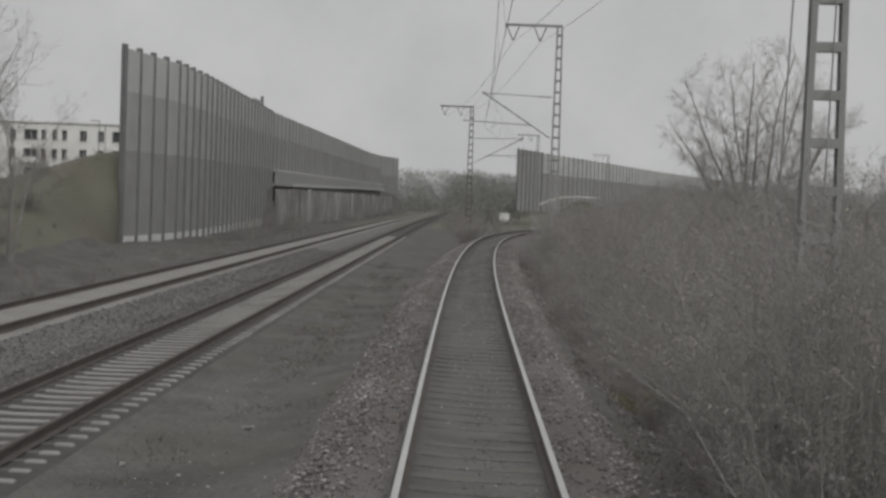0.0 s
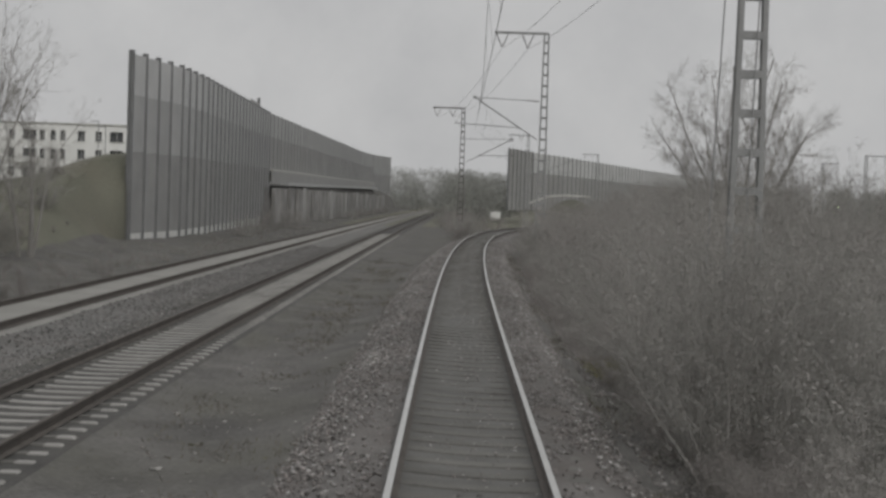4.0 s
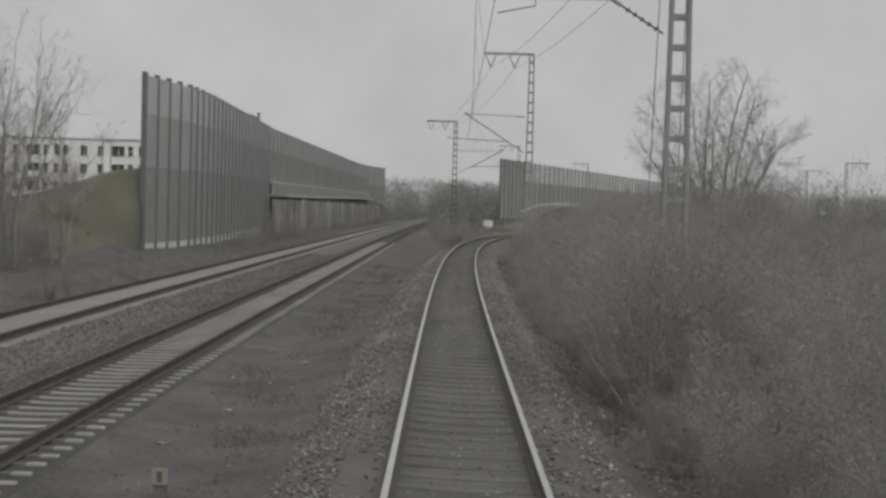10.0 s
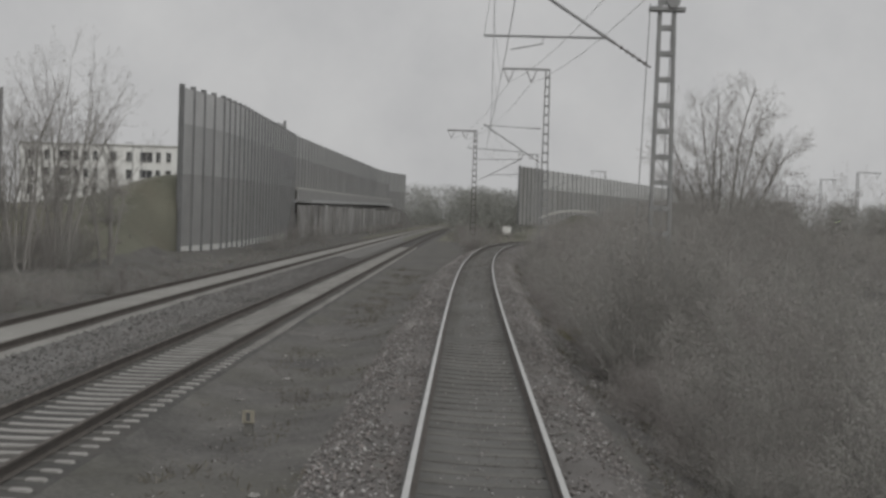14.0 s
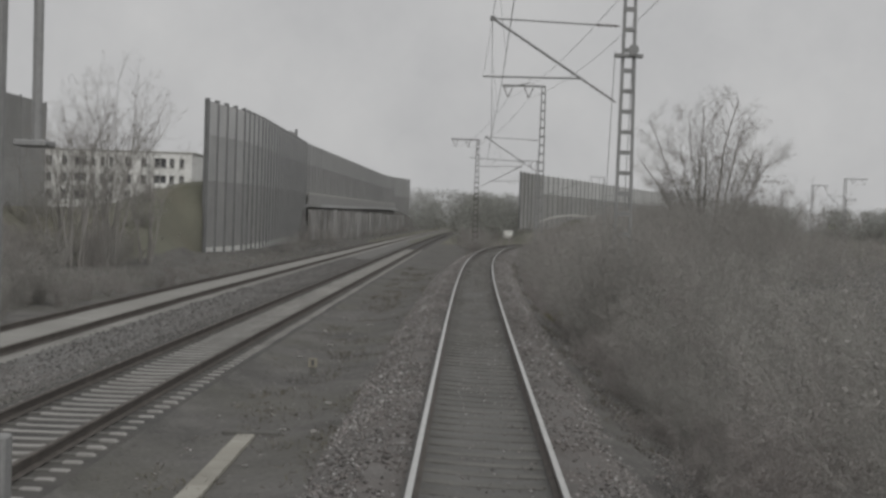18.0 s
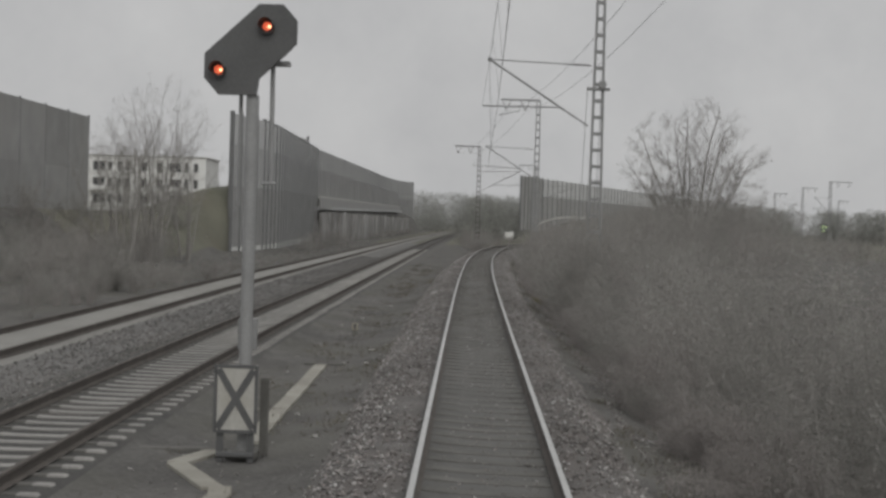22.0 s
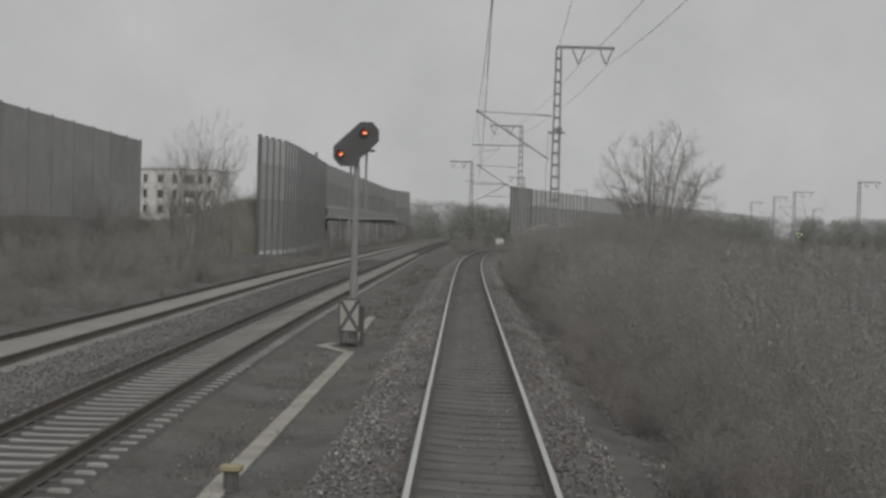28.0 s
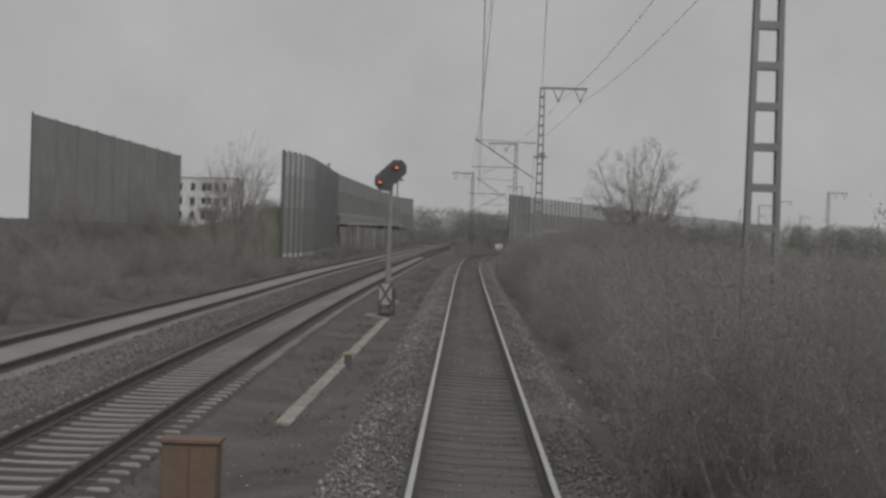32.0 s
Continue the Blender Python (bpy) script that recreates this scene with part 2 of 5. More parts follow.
M_bark = surface("grey_brown_bark", (0.205, 0.197, 0.185), (0.325, 0.312, 0.294), 3, 30, 0.9, bump=0.4)
M_twig = surface("fine_twigs", (0.240, 0.229, 0.215), (0.352, 0.337, 0.317), 2, 15, 0.9, bump=0)
# shrub and bramble tones are lifted: a pale haze is put into the colour
M_shrub = leafy("shrub_leaf", [(0.0, (0.321, 0.317, 0.293)), (0.5, (0.362, 0.356, 0.332)), (0.8, (0.388, 0.373, 0.352)), (1.0, (0.444, 0.433, 0.413))])
M_dry = leafy("dry_bramble_leaf", [(0.0, (0.314, 0.294, 0.280)), (0.6, (0.359, 0.337, 0.321)), (1.0, (0.427, 0.398, 0.382))])
M_moss = leafy("yellow_moss", [(0.0, (0.17, 0.165, 0.07)), (0.6, (0.25, 0.24, 0.10)), (1.0, (0.34, 0.32, 0.15))])
# far twigs are paler than real ones, with distance haze in their colour
M_wood = leafy("far_wood_twig", [(0.0, (0.275, 0.278, 0.259)), (0.6, (0.371, 0.375, 0.348)), (1.0, (0.467, 0.469, 0.439))])
M_lampred = glow("signal_lamp_glow", (1.0, 0.17, 0.08), 0.6)
M_lampcore = glow("signal_lamp_core", (1.0, 0.55, 0.28), 2.6)
M_lampgreen = glow("green_lamp_glow", (0.75, 1.0, 0.45), 2.0)


# ---------- mesh helpers ----------
def part(name, bm, material, parent=None, label=""):
    me = bpy.data.meshes.new(name)
    bm.to_mesh(me)
    bm.free()
    me.materials.append(material)
    ob = new(name, me)
    ob.parent = parent
    if label:
        tagged(ob, label)
    return ob


def meshed(name, verts, faces, material, parent=None):
    me = bpy.data.meshes.new(name)
    me.from_pydata([tuple(v) for v in verts], [], [tuple(f) for f in faces])
    me.materials.append(material)
    ob = new(name, me)
    ob.parent = parent
    return ob


def empty(name, m=None):
    ob = new(name)
    ob.empty_display_size = 0.3
    if m is not None:
        ob.matrix_world = m
    return ob


def add_box(bm, centre, size, turn=None, bevel=0.0):
    made = bmesh.ops.create_cube(bm, size=1.0)["verts"]
    for v in made:
        p = Vector((v.co.x * size[0], v.co.y * size[1], v.co.z * size[2]))
        v.co = (turn @ p if turn is not None else p) + Vector(centre)
    if bevel:
        edges = list({e for v in made for e in v.link_edges})
        bmesh.ops.bevel(bm, geom=edges, offset=bevel, segments=1, affect="EDGES")
    return bm


def box(centre, size, turn=None, bevel=0.0):
    return add_box(bmesh.new(), centre, size, turn, bevel)


def add_tube(bm, pts, radii, sides=8, caps=True):
    """A tapered tube through points."""
    pts = [Vector(p) for p in pts]
    if not hasattr(radii, "__len__"):
        radii = [radii] * len(pts)
    rings = []
    ref = None
    for i, p in enumerate(pts):
        d = (pts[min(i + 1, len(pts) - 1)] - pts[max(i - 1, 0)]).normalized()
        if ref is None:
            ref = d.orthogonal().normalized()
        ref = (ref - d * ref.dot(d)).normalized()
        side = d.cross(ref)
        rings.append([bm.verts.new(p + (ref * math.cos(a) + side * math.sin(a)) * radii[i]) for a in (2 * math.pi * k / sides for k in range(sides))])
    for a, b in zip(rings, rings[1:]):
        for k in range(sides):
            bm.faces.new((a[k], a[(k + 1) % sides], b[(k + 1) % sides], b[k]))
    if caps and sides > 2:
        bm.faces.new(rings[0][::-1])
        bm.faces.new(rings[-1])
    return bm


def tube(pts, radii, sides=8):
    return add_tube(bmesh.new(), pts, radii, sides)


def add_prism(bm, outline, y0, y1):
    """An outline in x and z, extruded from y0 to y1."""
    a = [bm.verts.new((x, y0, z)) for x, z in outline]
    b = [bm.verts.new((x, y1, z)) for x, z in outline]
    n = len(outline)
    bm.faces.new(a)
    bm.faces.new(b[::-1])
    for k in range(n):
        bm.faces.new((a[k], b[k], b[(k + 1) % n], a[(k + 1) % n]))
    bmesh.ops.recalc_face_normals(bm, faces=bm.faces)
    return bm


# ---------- lines of the tracks ----------
def own_x(y):
    s = min(y, 103.0) / 30.0
    x = OWN[2] * s**2 + OWN[3] * s**3 + OWN[4] * s**4 + OWN[5] * s**5
    if y > 103.0:
        slope = (2 * OWN[2] * s + 3 * OWN[3] * s**2 + 4 * OWN[4] * s**3 + 5 * OWN[5] * s**4) / 30.0
        x += slope * (y - 103.0) + 0.0019 * (y - 103.0) ** 2
    return x


def own_z(y):
    z = SLOPE * y
    if y > 70:
        z -= 0.00006 * (y - 70) ** 2
    return z


def left_bend(y):
    b = 0.00022 * (10 - y) ** 2 if y < 10 else 0.0
    if y > 100:
        b += 2e-5 * (y - 100) ** 2
    return b


def near_x(y):
    return -6.22 + left_bend(y)


def far_x(y):
    return -10.85 + left_bend(y)


LEFT_Z = ZL


def steps(a, b, near_step, far_step, far_from):
    out, y = [], a
    while y < b:
        out.append(y)
        y += near_step if y < far_from else far_step
    return out + [b]


def smooth(a, b, v):
    k = min(1.0, max(0.0, (v - a) / (b - a)))
    return k * k * (3 - 2 * k)


WALL_Y = (78.9, 88.4, 98.0, 143.2, 292.0, 323.0, 356.0)
WALL_X = (-19.9, -18.75, -18.75, -20.24, -20.5, -19.6, -17.05)


def wall_line(y):
    """Where the long sound wall stands, by the distance along the line."""
    return float(np.interp(y, WALL_Y, WALL_X))


def bank_reach(y):
    """How far the bank's foot stands out before the wall."""
    return 0.6 + 1.9 * smooth(146, 180, y)


def ground_z(x, y):
    """The lie of the land, without the ballast beds."""
    own = own_x(y) if y < 160 else own_x(160)
    d = x - own
    base = -0.74
    if y < 160:
        base += (own_z(y) - 0.42 - base) * (1 - smooth(1.3, 3.0, abs(d)))
    # right side: a shallow ditch, then a low bank that carries the shrubs
    if d > 2.5:
        base += -0.15 * smooth(2.5, 4.0, d) * (1 - smooth(5, 8, d)) + 1.3 * smooth(6, 14, d) - 0.9 * smooth(22, 40, d)
    # left side: bank behind the far track
    if x < -14.5:
        base += 0.35 * smooth(-14.5, -19, x)
        # bank retained by the tall wall, falling away from it
        wx = wall_line(y) - 0.3
        start = wx + 0.8 * (1 - smooth(72, 80, y))
        top = (5.4 * smooth(start - 0.1, wx - 2.3 + 1.1 * smooth(78, 82, y), x) - 4.2 * smooth(-21.5, -33, x)) * smooth(56, 86, y)
        low = 3.0 * smooth(-23.5, -28, x) * (1 - smooth(56, 86, y))
        base += (top + low) * (1 - smooth(-60, -110, x)) * (1 - smooth(345, 385, y))
        if y > 134:
            base += 4.9 * smooth(134, 141, y) * smooth(wx + bank_reach(y), wx + 0.3 * bank_reach(y), x) * (1 - smooth(wx, wx - 2.3, x)) * (1 - smooth(345, 385, y))
    # grassy mound between the diverging lines
    base += 4.3 * math.exp(-(((x - 16.5) / 5.2) ** 2) - ((y - 189) / 7.0) ** 2)
    calm = 1 - 0.97 * smooth(-14.2, -13.2, x) * (1 - smooth(-2.6, -2.0, x))
    base += calm * (0.10 * noise.noise((x * 0.35, y * 0.35, 3.1)) + 0.05 * noise.noise((x * 1.1, y * 1.1, 7.7)))
    return base


def track_profile(name, line, height, y0, y1, half, low, material, label, middle=None, sunk=0.0, cant=0.0, step=2.0, edge=0, fill=0.0):
    """A ballast bed: flat top with a rounded shoulder on both sides, uneven."""
    ys = steps(y0, y1, step, 8.0, 110)
    cross = [(-half - 0.95, low), (-half - 0.55, low * 0.62), (-half - 0.12, -0.26), (-half, -0.20), (-0.85, -0.185), (-0.55, -0.215), (0, -0.225), (0.55, -0.215), (0.85, -0.185), (half, -0.20), (half + 0.12, -0.26), (half + 0.55, low * 0.62), (half + 0.95, low)]
    verts, faces = [], []
    n = len(cross)
    for i, y in enumerate(ys):
        x0, z0 = line(y), height(y)
        for k, (dx, dz) in enumerate(cross):
            j = noise.noise((dx * 2.3 + x0, y * 0.7, 1.7))
            verts.append((x0 + dx + 0.07 * j * (abs(dx) > 1.0), y, z0 + dz - (sunk if abs(dx) < half - 0.01 else sunk * 0.5 * (abs(dx) < half + 0.2)) - cant * max(-1.5, min(1.5, dx)) + (0.008 if sunk else 0.025) * j + (fill if abs(dx) < 0.6 else 0)))
        if i:
            faces += [((i - 1) * n + k, (i - 1) * n + k + 1, i * n + k + 1, i * n + k) for k in range(n - 1)]
    ob = meshed(name, verts, faces, material)
    if middle:
        ob.data.materials.append(middle)
    for k, p in enumerate(ob.data.polygons):
        p.use_smooth = True
        p.material_index = 1 if middle and 4 - edge <= k % (n - 1) <= 7 + edge else 0
    return tagged(ob, label, "ballast", kind="structure")


RAIL = [(-0.032, 0.0), (-0.036, -0.035), (-0.010, -0.05), (-0.010, -0.135), (-0.07, -0.16), (-0.07, -0.172), (0.07, -0.172), (0.07, -0.16), (0.010, -0.135), (0.010, -0.05), (0.036, -0.035), (0.032, 0.0)]


def rail(parent, line, height, off, y0, y1, shiny, cant=0.0):
    ys = steps(y0, y1, 1.5, 5.0, 100)
    n = len(RAIL)
    verts, faces, tops = [], [], []
    for i, y in enumerate(ys):
        slope = line(y + 0.5) - line(y - 0.5)
        c = 1 / math.hypot(1, slope)
        for dx, dz in RAIL:
            o = off + dx
            verts.append((line(y) + o * c, y - o * slope * c, height(y) + dz + cant * off))
        if i:
            for k in range(n):
                a, b = (i - 1) * n + k, (i - 1) * n + (k + 1) % n
                faces.append((a, a + n, b + n, b))
                tops.append(k == n - 1)
    ob = meshed("rail", verts, faces, M_railrust, parent)
    ob.data.materials.append(M_railtop if shiny else M_railrust)
    for p, top in zip(ob.data.polygons, tops):
        p.material_index = 1 if top else 0
    return ob


def sleeper_mesh(name, length, width, material, shadow_seat=None):
    """A sleeper with sunk middle, worn ends and, where given, rail seats coloured dark for dirt and the rail's shadow.
    """
    half = length / 2
    stations = [(-half, -0.03), (-half + 0.04, 0.0), (-0.99, 0.0), (-0.51, 0.0), (-0.3, -0.014), (0.3, -0.014), (0.51, 0.0), (0.99, 0.0), (half - 0.04, 0.0), (half, -0.03)]
    verts, faces, mats = [], [], []
    for x, z in stations:
        verts += [(x, -width / 2, -0.2), (x, -width / 2 + 0.02, z), (x, width / 2 - 0.02, z), (x, width / 2, -0.2)]
    for k in range(len(stations) - 1):
        a = 4 * k
        for j in range(3):
            faces.append((a + j, a + 4 + j, a + 5 + j, a + 1 + j))
            mats.append(1 if shadow_seat and k in (2, 6) else 0)
    faces += [(0, 1, 2, 3), (39, 38, 37, 36)]
    mats += [0, 0]
    me = bpy.data.meshes.new(name)
    me.from_pydata(verts, [], faces)
    me.materials.append(material)
    if shadow_seat:
        me.materials.append(shadow_seat)
    me.polygons.foreach_set("material_index", mats)
    return me


# ---------- ground ----------
def build_ground():
    xs = [-2600, -1200, -600, -300, -180, -120, -90, -70, -55, -45, -38, -33] + [-30 + 0.75 * k for k in range(60)]
    x = xs[-1]
    while x < 2600:
        x += max(0.8, (x - 12) * 0.22 if x > 16 else 0.8)
        xs.append(x)
    ys = [-400, -200, -120, -90] + [-80 + 1.25 * k for k in range(170)]
    y = ys[-1]
    while y < 3000:
        y += max(1.5, (y - 130) * 0.12)
        ys.append(y)
    nx = len(xs)
    verts = [(a, b, ground_z(a, b)) for b in ys for a in xs]
    faces = [(j * nx + i, j * nx + i + 1, (j + 1) * nx + i + 1, (j + 1) * nx + i) for j in range(len(ys) - 1) for i in range(nx - 1)]
    g = meshed("ground", verts, faces, M_soil)
    g.data.materials.append(M_grass)
    g.data.materials.append(M_ballastmid)
    for p in g.data.polygons:
        p.use_smooth = True
        c = p.center
        if c.x < wall_line(c.y) - 0.3 and 54 < c.y < 150 or c.x > 45 or c.y > 170 and c.x > -15 or c.x < -45:
            p.material_index = 1
        elif -13.0 < c.x - left_bend(c.y) < -7.4:
            p.material_index = 2
    return tagged(g, "dark bare soil and olive winter grass beside the tracks", "ground", kind="structure")


build_ground()


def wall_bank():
    """Grassy fill that leans against the back of the tall wall and slopes down before its end."""
    verts, faces = [], []
    ys = [72 + 1.5 * k for k in range(47)]
    for y in ys:
        back = wall_line(y) - 0.2
        up = smooth(72, 81, y)
        inner = ground_z(back - 1.7, y)
        low = ground_z(back + 2.6, y) - 0.15
        top = low + (inner - 0.05 - low) * up
        skirt = 0.25 * (1 - smooth(77, 80, y))
        verts += [(back + skirt, y, low), (back, y, top), (back - 0.9, y, max(top, inner * 0.5 + top * 0.5)), (back - 2.0, y, ground_z(back - 2.0, y) + 0.02)]
    for i in range(len(ys) - 1):
        a = 4 * i
        faces += [(a + k, a + k + 1, a + k + 5, a + k + 4) for k in range(3)]
    ob = meshed("grass_bank", verts, faces, M_grass)
    for p in ob.data.polygons:
        p.use_smooth = True
    return tagged(ob, "olive grass bank rising behind the tall sound wall", "bank", kind="structure")


wall_bank()


def flat_left(y):
    return LEFT_Z


FAR_CANT = 0.045


def flat_far(y):
    return LEFT_Z - 0.05 + 0.13 * smooth(-12, 36, y)


track_profile("ballast_bed_1", own_x, own_z, -70, 230, 1.35, -0.78, M_ballast, "brown stone ballast bed under the used track", M_bed, 0.0, CANT)
track_profile("ballast_bed_2", near_x, flat_left, -70, 480, 1.35, -0.45, M_soil, "dirty ballast bed under the track with pale sleepers", M_beddark, 0.0, fill=0.018, edge=1)
track_profile("ballast_bed_3", far_x, flat_far, -70, 480, 1.12, -0.53, M_ballastmid, "grey ballast bed of the outer track, pale dust between the rails", M_bedpale, 0.0, FAR_CANT, edge=1, fill=0.085)

own_track = tagged(empty("railway_track"), "railway track with shiny worn rails on dirty dark sleepers", "railway track", kind="structure")
rail(own_track, own_x, own_z, -0.75, -70, 230, True, -CANT)
rail(own_track, own_x, own_z, 0.75, -70, 230, True, -CANT)
near_track = tagged(empty("railway_track"), "railway track with rusty rails on pale concrete sleepers", "railway track", kind="structure")
rail(near_track, near_x, flat_left, -0.75, -70, 480, False)
rail(near_track, near_x, flat_left, 0.75, -70, 480, False)
far_track = tagged(empty("railway_track"), "outer railway track with rusty rails in pale dust", "railway track", kind="structure")
rail(far_track, far_x, flat_far, -0.75, -70, 480, False, -FAR_CANT)
rail(far_track, far_x, flat_far, 0.75, -70, 480, False, -FAR_CANT)


# ---------- sound walls ----------
def run_of(points):
    """Lengths along a line of (x, y) points, and a function for the place at a length."""
    ls = [0.0]
    for a, b in zip(points, points[1:]):
        ls.append(ls[-1] + math.dist(a, b))

    def at(s):
        for k in range(len(points) - 1):
            if s <= ls[k + 1] or k == len(points) - 2:
                f = (s - ls[k]) / (ls[k + 1] - ls[k])
                return tuple(points[k][i] + f * (points[k + 1][i] - points[k][i]) for i in (0, 1))

    return ls[-1], at


def sound_wall(name, label, points, pitch, base, top, bands, post_size, plinth=0.0, sub=0, proud=0.1):
    """Posts with stacked panels between them. base, top: heights by share of the length; bands: (share of the height, material)."""
    wall = tagged(empty(name, pose(*points[0], 0)), label, "noise barrier", kind="structure")
    inv = wall.matrix_world.inverted()
    total, at = run_of(points)
    n = max(1, round(total / pitch))
    for k in range(n + 1):
        f = k / n
        x, y = at(total * f)
        nx, ny = at(min(total, total * f + 0.5))
        px, py = at(max(0, total * f - 0.5))
        turn = Matrix.Rotation(math.atan2(ny - py, nx - px), 3, "Z")
        b, t = base(f), top(f)
        bm = bmesh.new()
        w, d = post_size
        h = t - b + 0.05 + proud
        add_box(bm, (0, d / 2 - 0.02, h / 2), (w, 0.025, h), turn)
        add_box(bm, (0, -d / 2 + 0.02, h / 2), (w, 0.025, h), turn)
        add_box(bm, (0, 0, h / 2), (0.02, d - 0.06, h), turn)
        p = part("post", bm, M_post, wall)
        p.matrix_world = Matrix.Translation((x, y, b - 0.05))
        if k == n:
            break
        f2 = (k + 1) / n
        x2, y2 = at(total * f2)
        length, ang = math.dist((x, y), (x2, y2)), math.atan2(y2 - y, x2 - x)
        b2, t2 = (base(f) + base(f2)) / 2, (top(f) + top(f2)) / 2
        mid = ((x + x2) / 2, (y + y2) / 2)
        z = b2
        if plinth:
            bm = box((0, 0, plinth / 2 - 0.1), (length - 0.34, 0.14, plinth + 0.2), None, 0.015)
            q = part("plinth", bm, M_plinth, wall, "pale concrete plinth board")
            q.matrix_world = Matrix.Translation((*mid, z)) @ Matrix.Rotation(ang, 4, "Z")
            z += plinth
        z0, span = z, t2 - z
        for share, mat_ in bands:
            z1 = z0 + span * share
            bm = bmesh.new()
            hgt = z1 - z - 0.015
            add_box(bm, (0, 0, hgt / 2), (length - 0.03, 0.10, hgt))
            rows = max(1, round(hgt / 0.55)) if sub else 1
            for r in range(1, rows):
                add_box(bm, (0, 0, hgt * r / rows), (length - 0.03, 0.125, 0.03))
            q = part("panel", bm, mat_, wall)
            q.matrix_world = Matrix.Translation((*mid, z)) @ Matrix.Rotation(ang, 4, "Z")
            z = z1
    return wall


A_LINE = [(x, y) for x, y in zip(WALL_X, WALL_Y)][:4]
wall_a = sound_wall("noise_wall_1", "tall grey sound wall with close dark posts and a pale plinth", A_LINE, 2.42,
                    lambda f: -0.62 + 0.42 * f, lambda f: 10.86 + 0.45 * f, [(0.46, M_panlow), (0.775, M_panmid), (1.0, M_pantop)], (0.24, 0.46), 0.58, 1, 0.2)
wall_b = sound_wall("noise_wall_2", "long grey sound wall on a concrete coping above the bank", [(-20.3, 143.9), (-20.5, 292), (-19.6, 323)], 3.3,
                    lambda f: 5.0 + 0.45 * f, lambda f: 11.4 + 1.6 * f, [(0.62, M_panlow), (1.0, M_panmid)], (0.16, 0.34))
wall_b2 = sound_wall("noise_wall_3", "far end of a grey sound wall with clear posts", [(-19.6, 323.5), (-17.05, 356.2)], 3.4,
                     lambda f: 4.0, lambda f: 13.05 + 0.5 * f, [(0.5, M_panlow), (1.0, M_panmid)], (0.3, 0.4))
wall_r = sound_wall("noise_wall_4", "grey sound wall curving away behind the shrubs", [(13.6, 238.5), (22, 262), (45, 330), (71, 400), (110, 490)], 3.4,
                    lambda f: 1.6 - 0.6 * f, lambda f: 11.75 + 0.5 * f, [(0.66, M_panlow), (1.0, M_pantop)], (0.26, 0.36))
wall_r2 = sound_wall("noise_wall_6", "dark near end of the curving sound wall", [(8.8, 225), (13.45, 238)], 2.3,
                     lambda f: 1.6, lambda f: 11.8, [(0.62, M_panlow), (1.0, M_panlow)], (0.3, 0.42))
wall_c = sound_wall("noise_wall_5", "plain dark sound wall standing on the grassy bank", [(-28.7, 22), (-28.9, 69.2)], 5.0,
                    lambda f: 1.6, lambda f: 9.5 + 0.05 * f, [(0.5, M_panlow), (1.0, M_panlow)], (0.12, 0.2))

# coping under the second wall, a concrete face below it, a ledge and a low retaining wall at the foot of the bank
def long_strip(name, label, category, points, heights, width, thick, material):
    bm = bmesh.new()
    for a, b, za, zb in zip(points, points[1:], heights, heights[1:]):
        d = Vector((b[0] - a[0], b[1] - a[1], zb - za))
        add_box(bm, ((a[0] + b[0]) / 2, (a[1] + b[1]) / 2, (za + zb) / 2), (width, d.length, thick), d.to_track_quat("Y", "Z").to_matrix(), 0.03)
    return tagged(part(name, bm, material), label, category, kind="structure")


long_strip("coping", "pale concrete coping along the top of the bank", "coping", [(-19.9, 143.3), (-20.1, 292), (-19.2, 323)], (5.3, 6.2, 6.35), 0.5, 0.26, M_conc)
long_strip("bank_face", "grey concrete face between the coping and the ledge", "retaining wall", [(-19.75, 143.4), (-19.95, 292), (-19.05, 323)], (4.5, 5.45, 5.6), 0.3, 1.5, M_panlow)
long_strip("lower_coping", "grey concrete ledge halfway down the bank", "coping", [(-20.0, 143.5), (-19.3, 182), (-19.4, 292), (-18.4, 322)], (3.85, 4.1, 4.9, 5.05), 0.28, 0.4, M_panmid)
retaining = tagged(empty("retaining_wall", pose(-17.6, 143, -0.7)), "low stained concrete retaining wall with pale patches", "retaining wall", kind="structure")
for k in range(34):
    y = 143.5 + k * 5.3
    hgt = 4.15 + 0.2 * noise.noise((k * 0.7, 2.2, 0))
    x = wall_line(y + 2.6) + bank_reach(y + 2.6)
    q = part("wall_panel", box((0, 0, hgt / 2), (0.35, 5.26, hgt), None, 0.03), M_retain, retaining)
    q.matrix_world = Matrix.Translation((x, y + 2.65, -0.75))
    if k % 5 == 3:
        q = part("pilaster", box((0, 0, hgt / 2 + 0.1), (0.3, 0.9, hgt + 0.2), None, 0.03), M_panlow, retaining)
        q.matrix_world = Matrix.Translation((x + 0.3, y + 5.3, -0.75))

# tall end post with a short raised panel behind the first wall
tall = tagged(empty("sign_post", pose(-22.5, 148.3, 0)), "tall steel post with a short raised panel above the wall", "post")
part("post", box((0.35, 0, 7.7), (0.3, 0.3, 11.3), None, 0.02), M_post, tall)
part("panel", box((0.3, -3.2, 12.35), (0.12, 5.8, 0.9), None, 0.02), M_panmid, tall)


# ---------- overhead line ----------
def insulator(bm, a, b, sheds=5, radius=0.055):
    a, b = Vector(a), Vector(b)
    add_tube(bm, [a, b], 0.02, 6)
    d = (b - a) / (sheds + 1)
    for k in range(1, sheds + 1):
        c = a + d * k
        add_tube(bm, [c - d.normalized() * 0.03, c, c + d.normalized() * 0.03], [0.025, radius, 0.025], 8)
    return bm


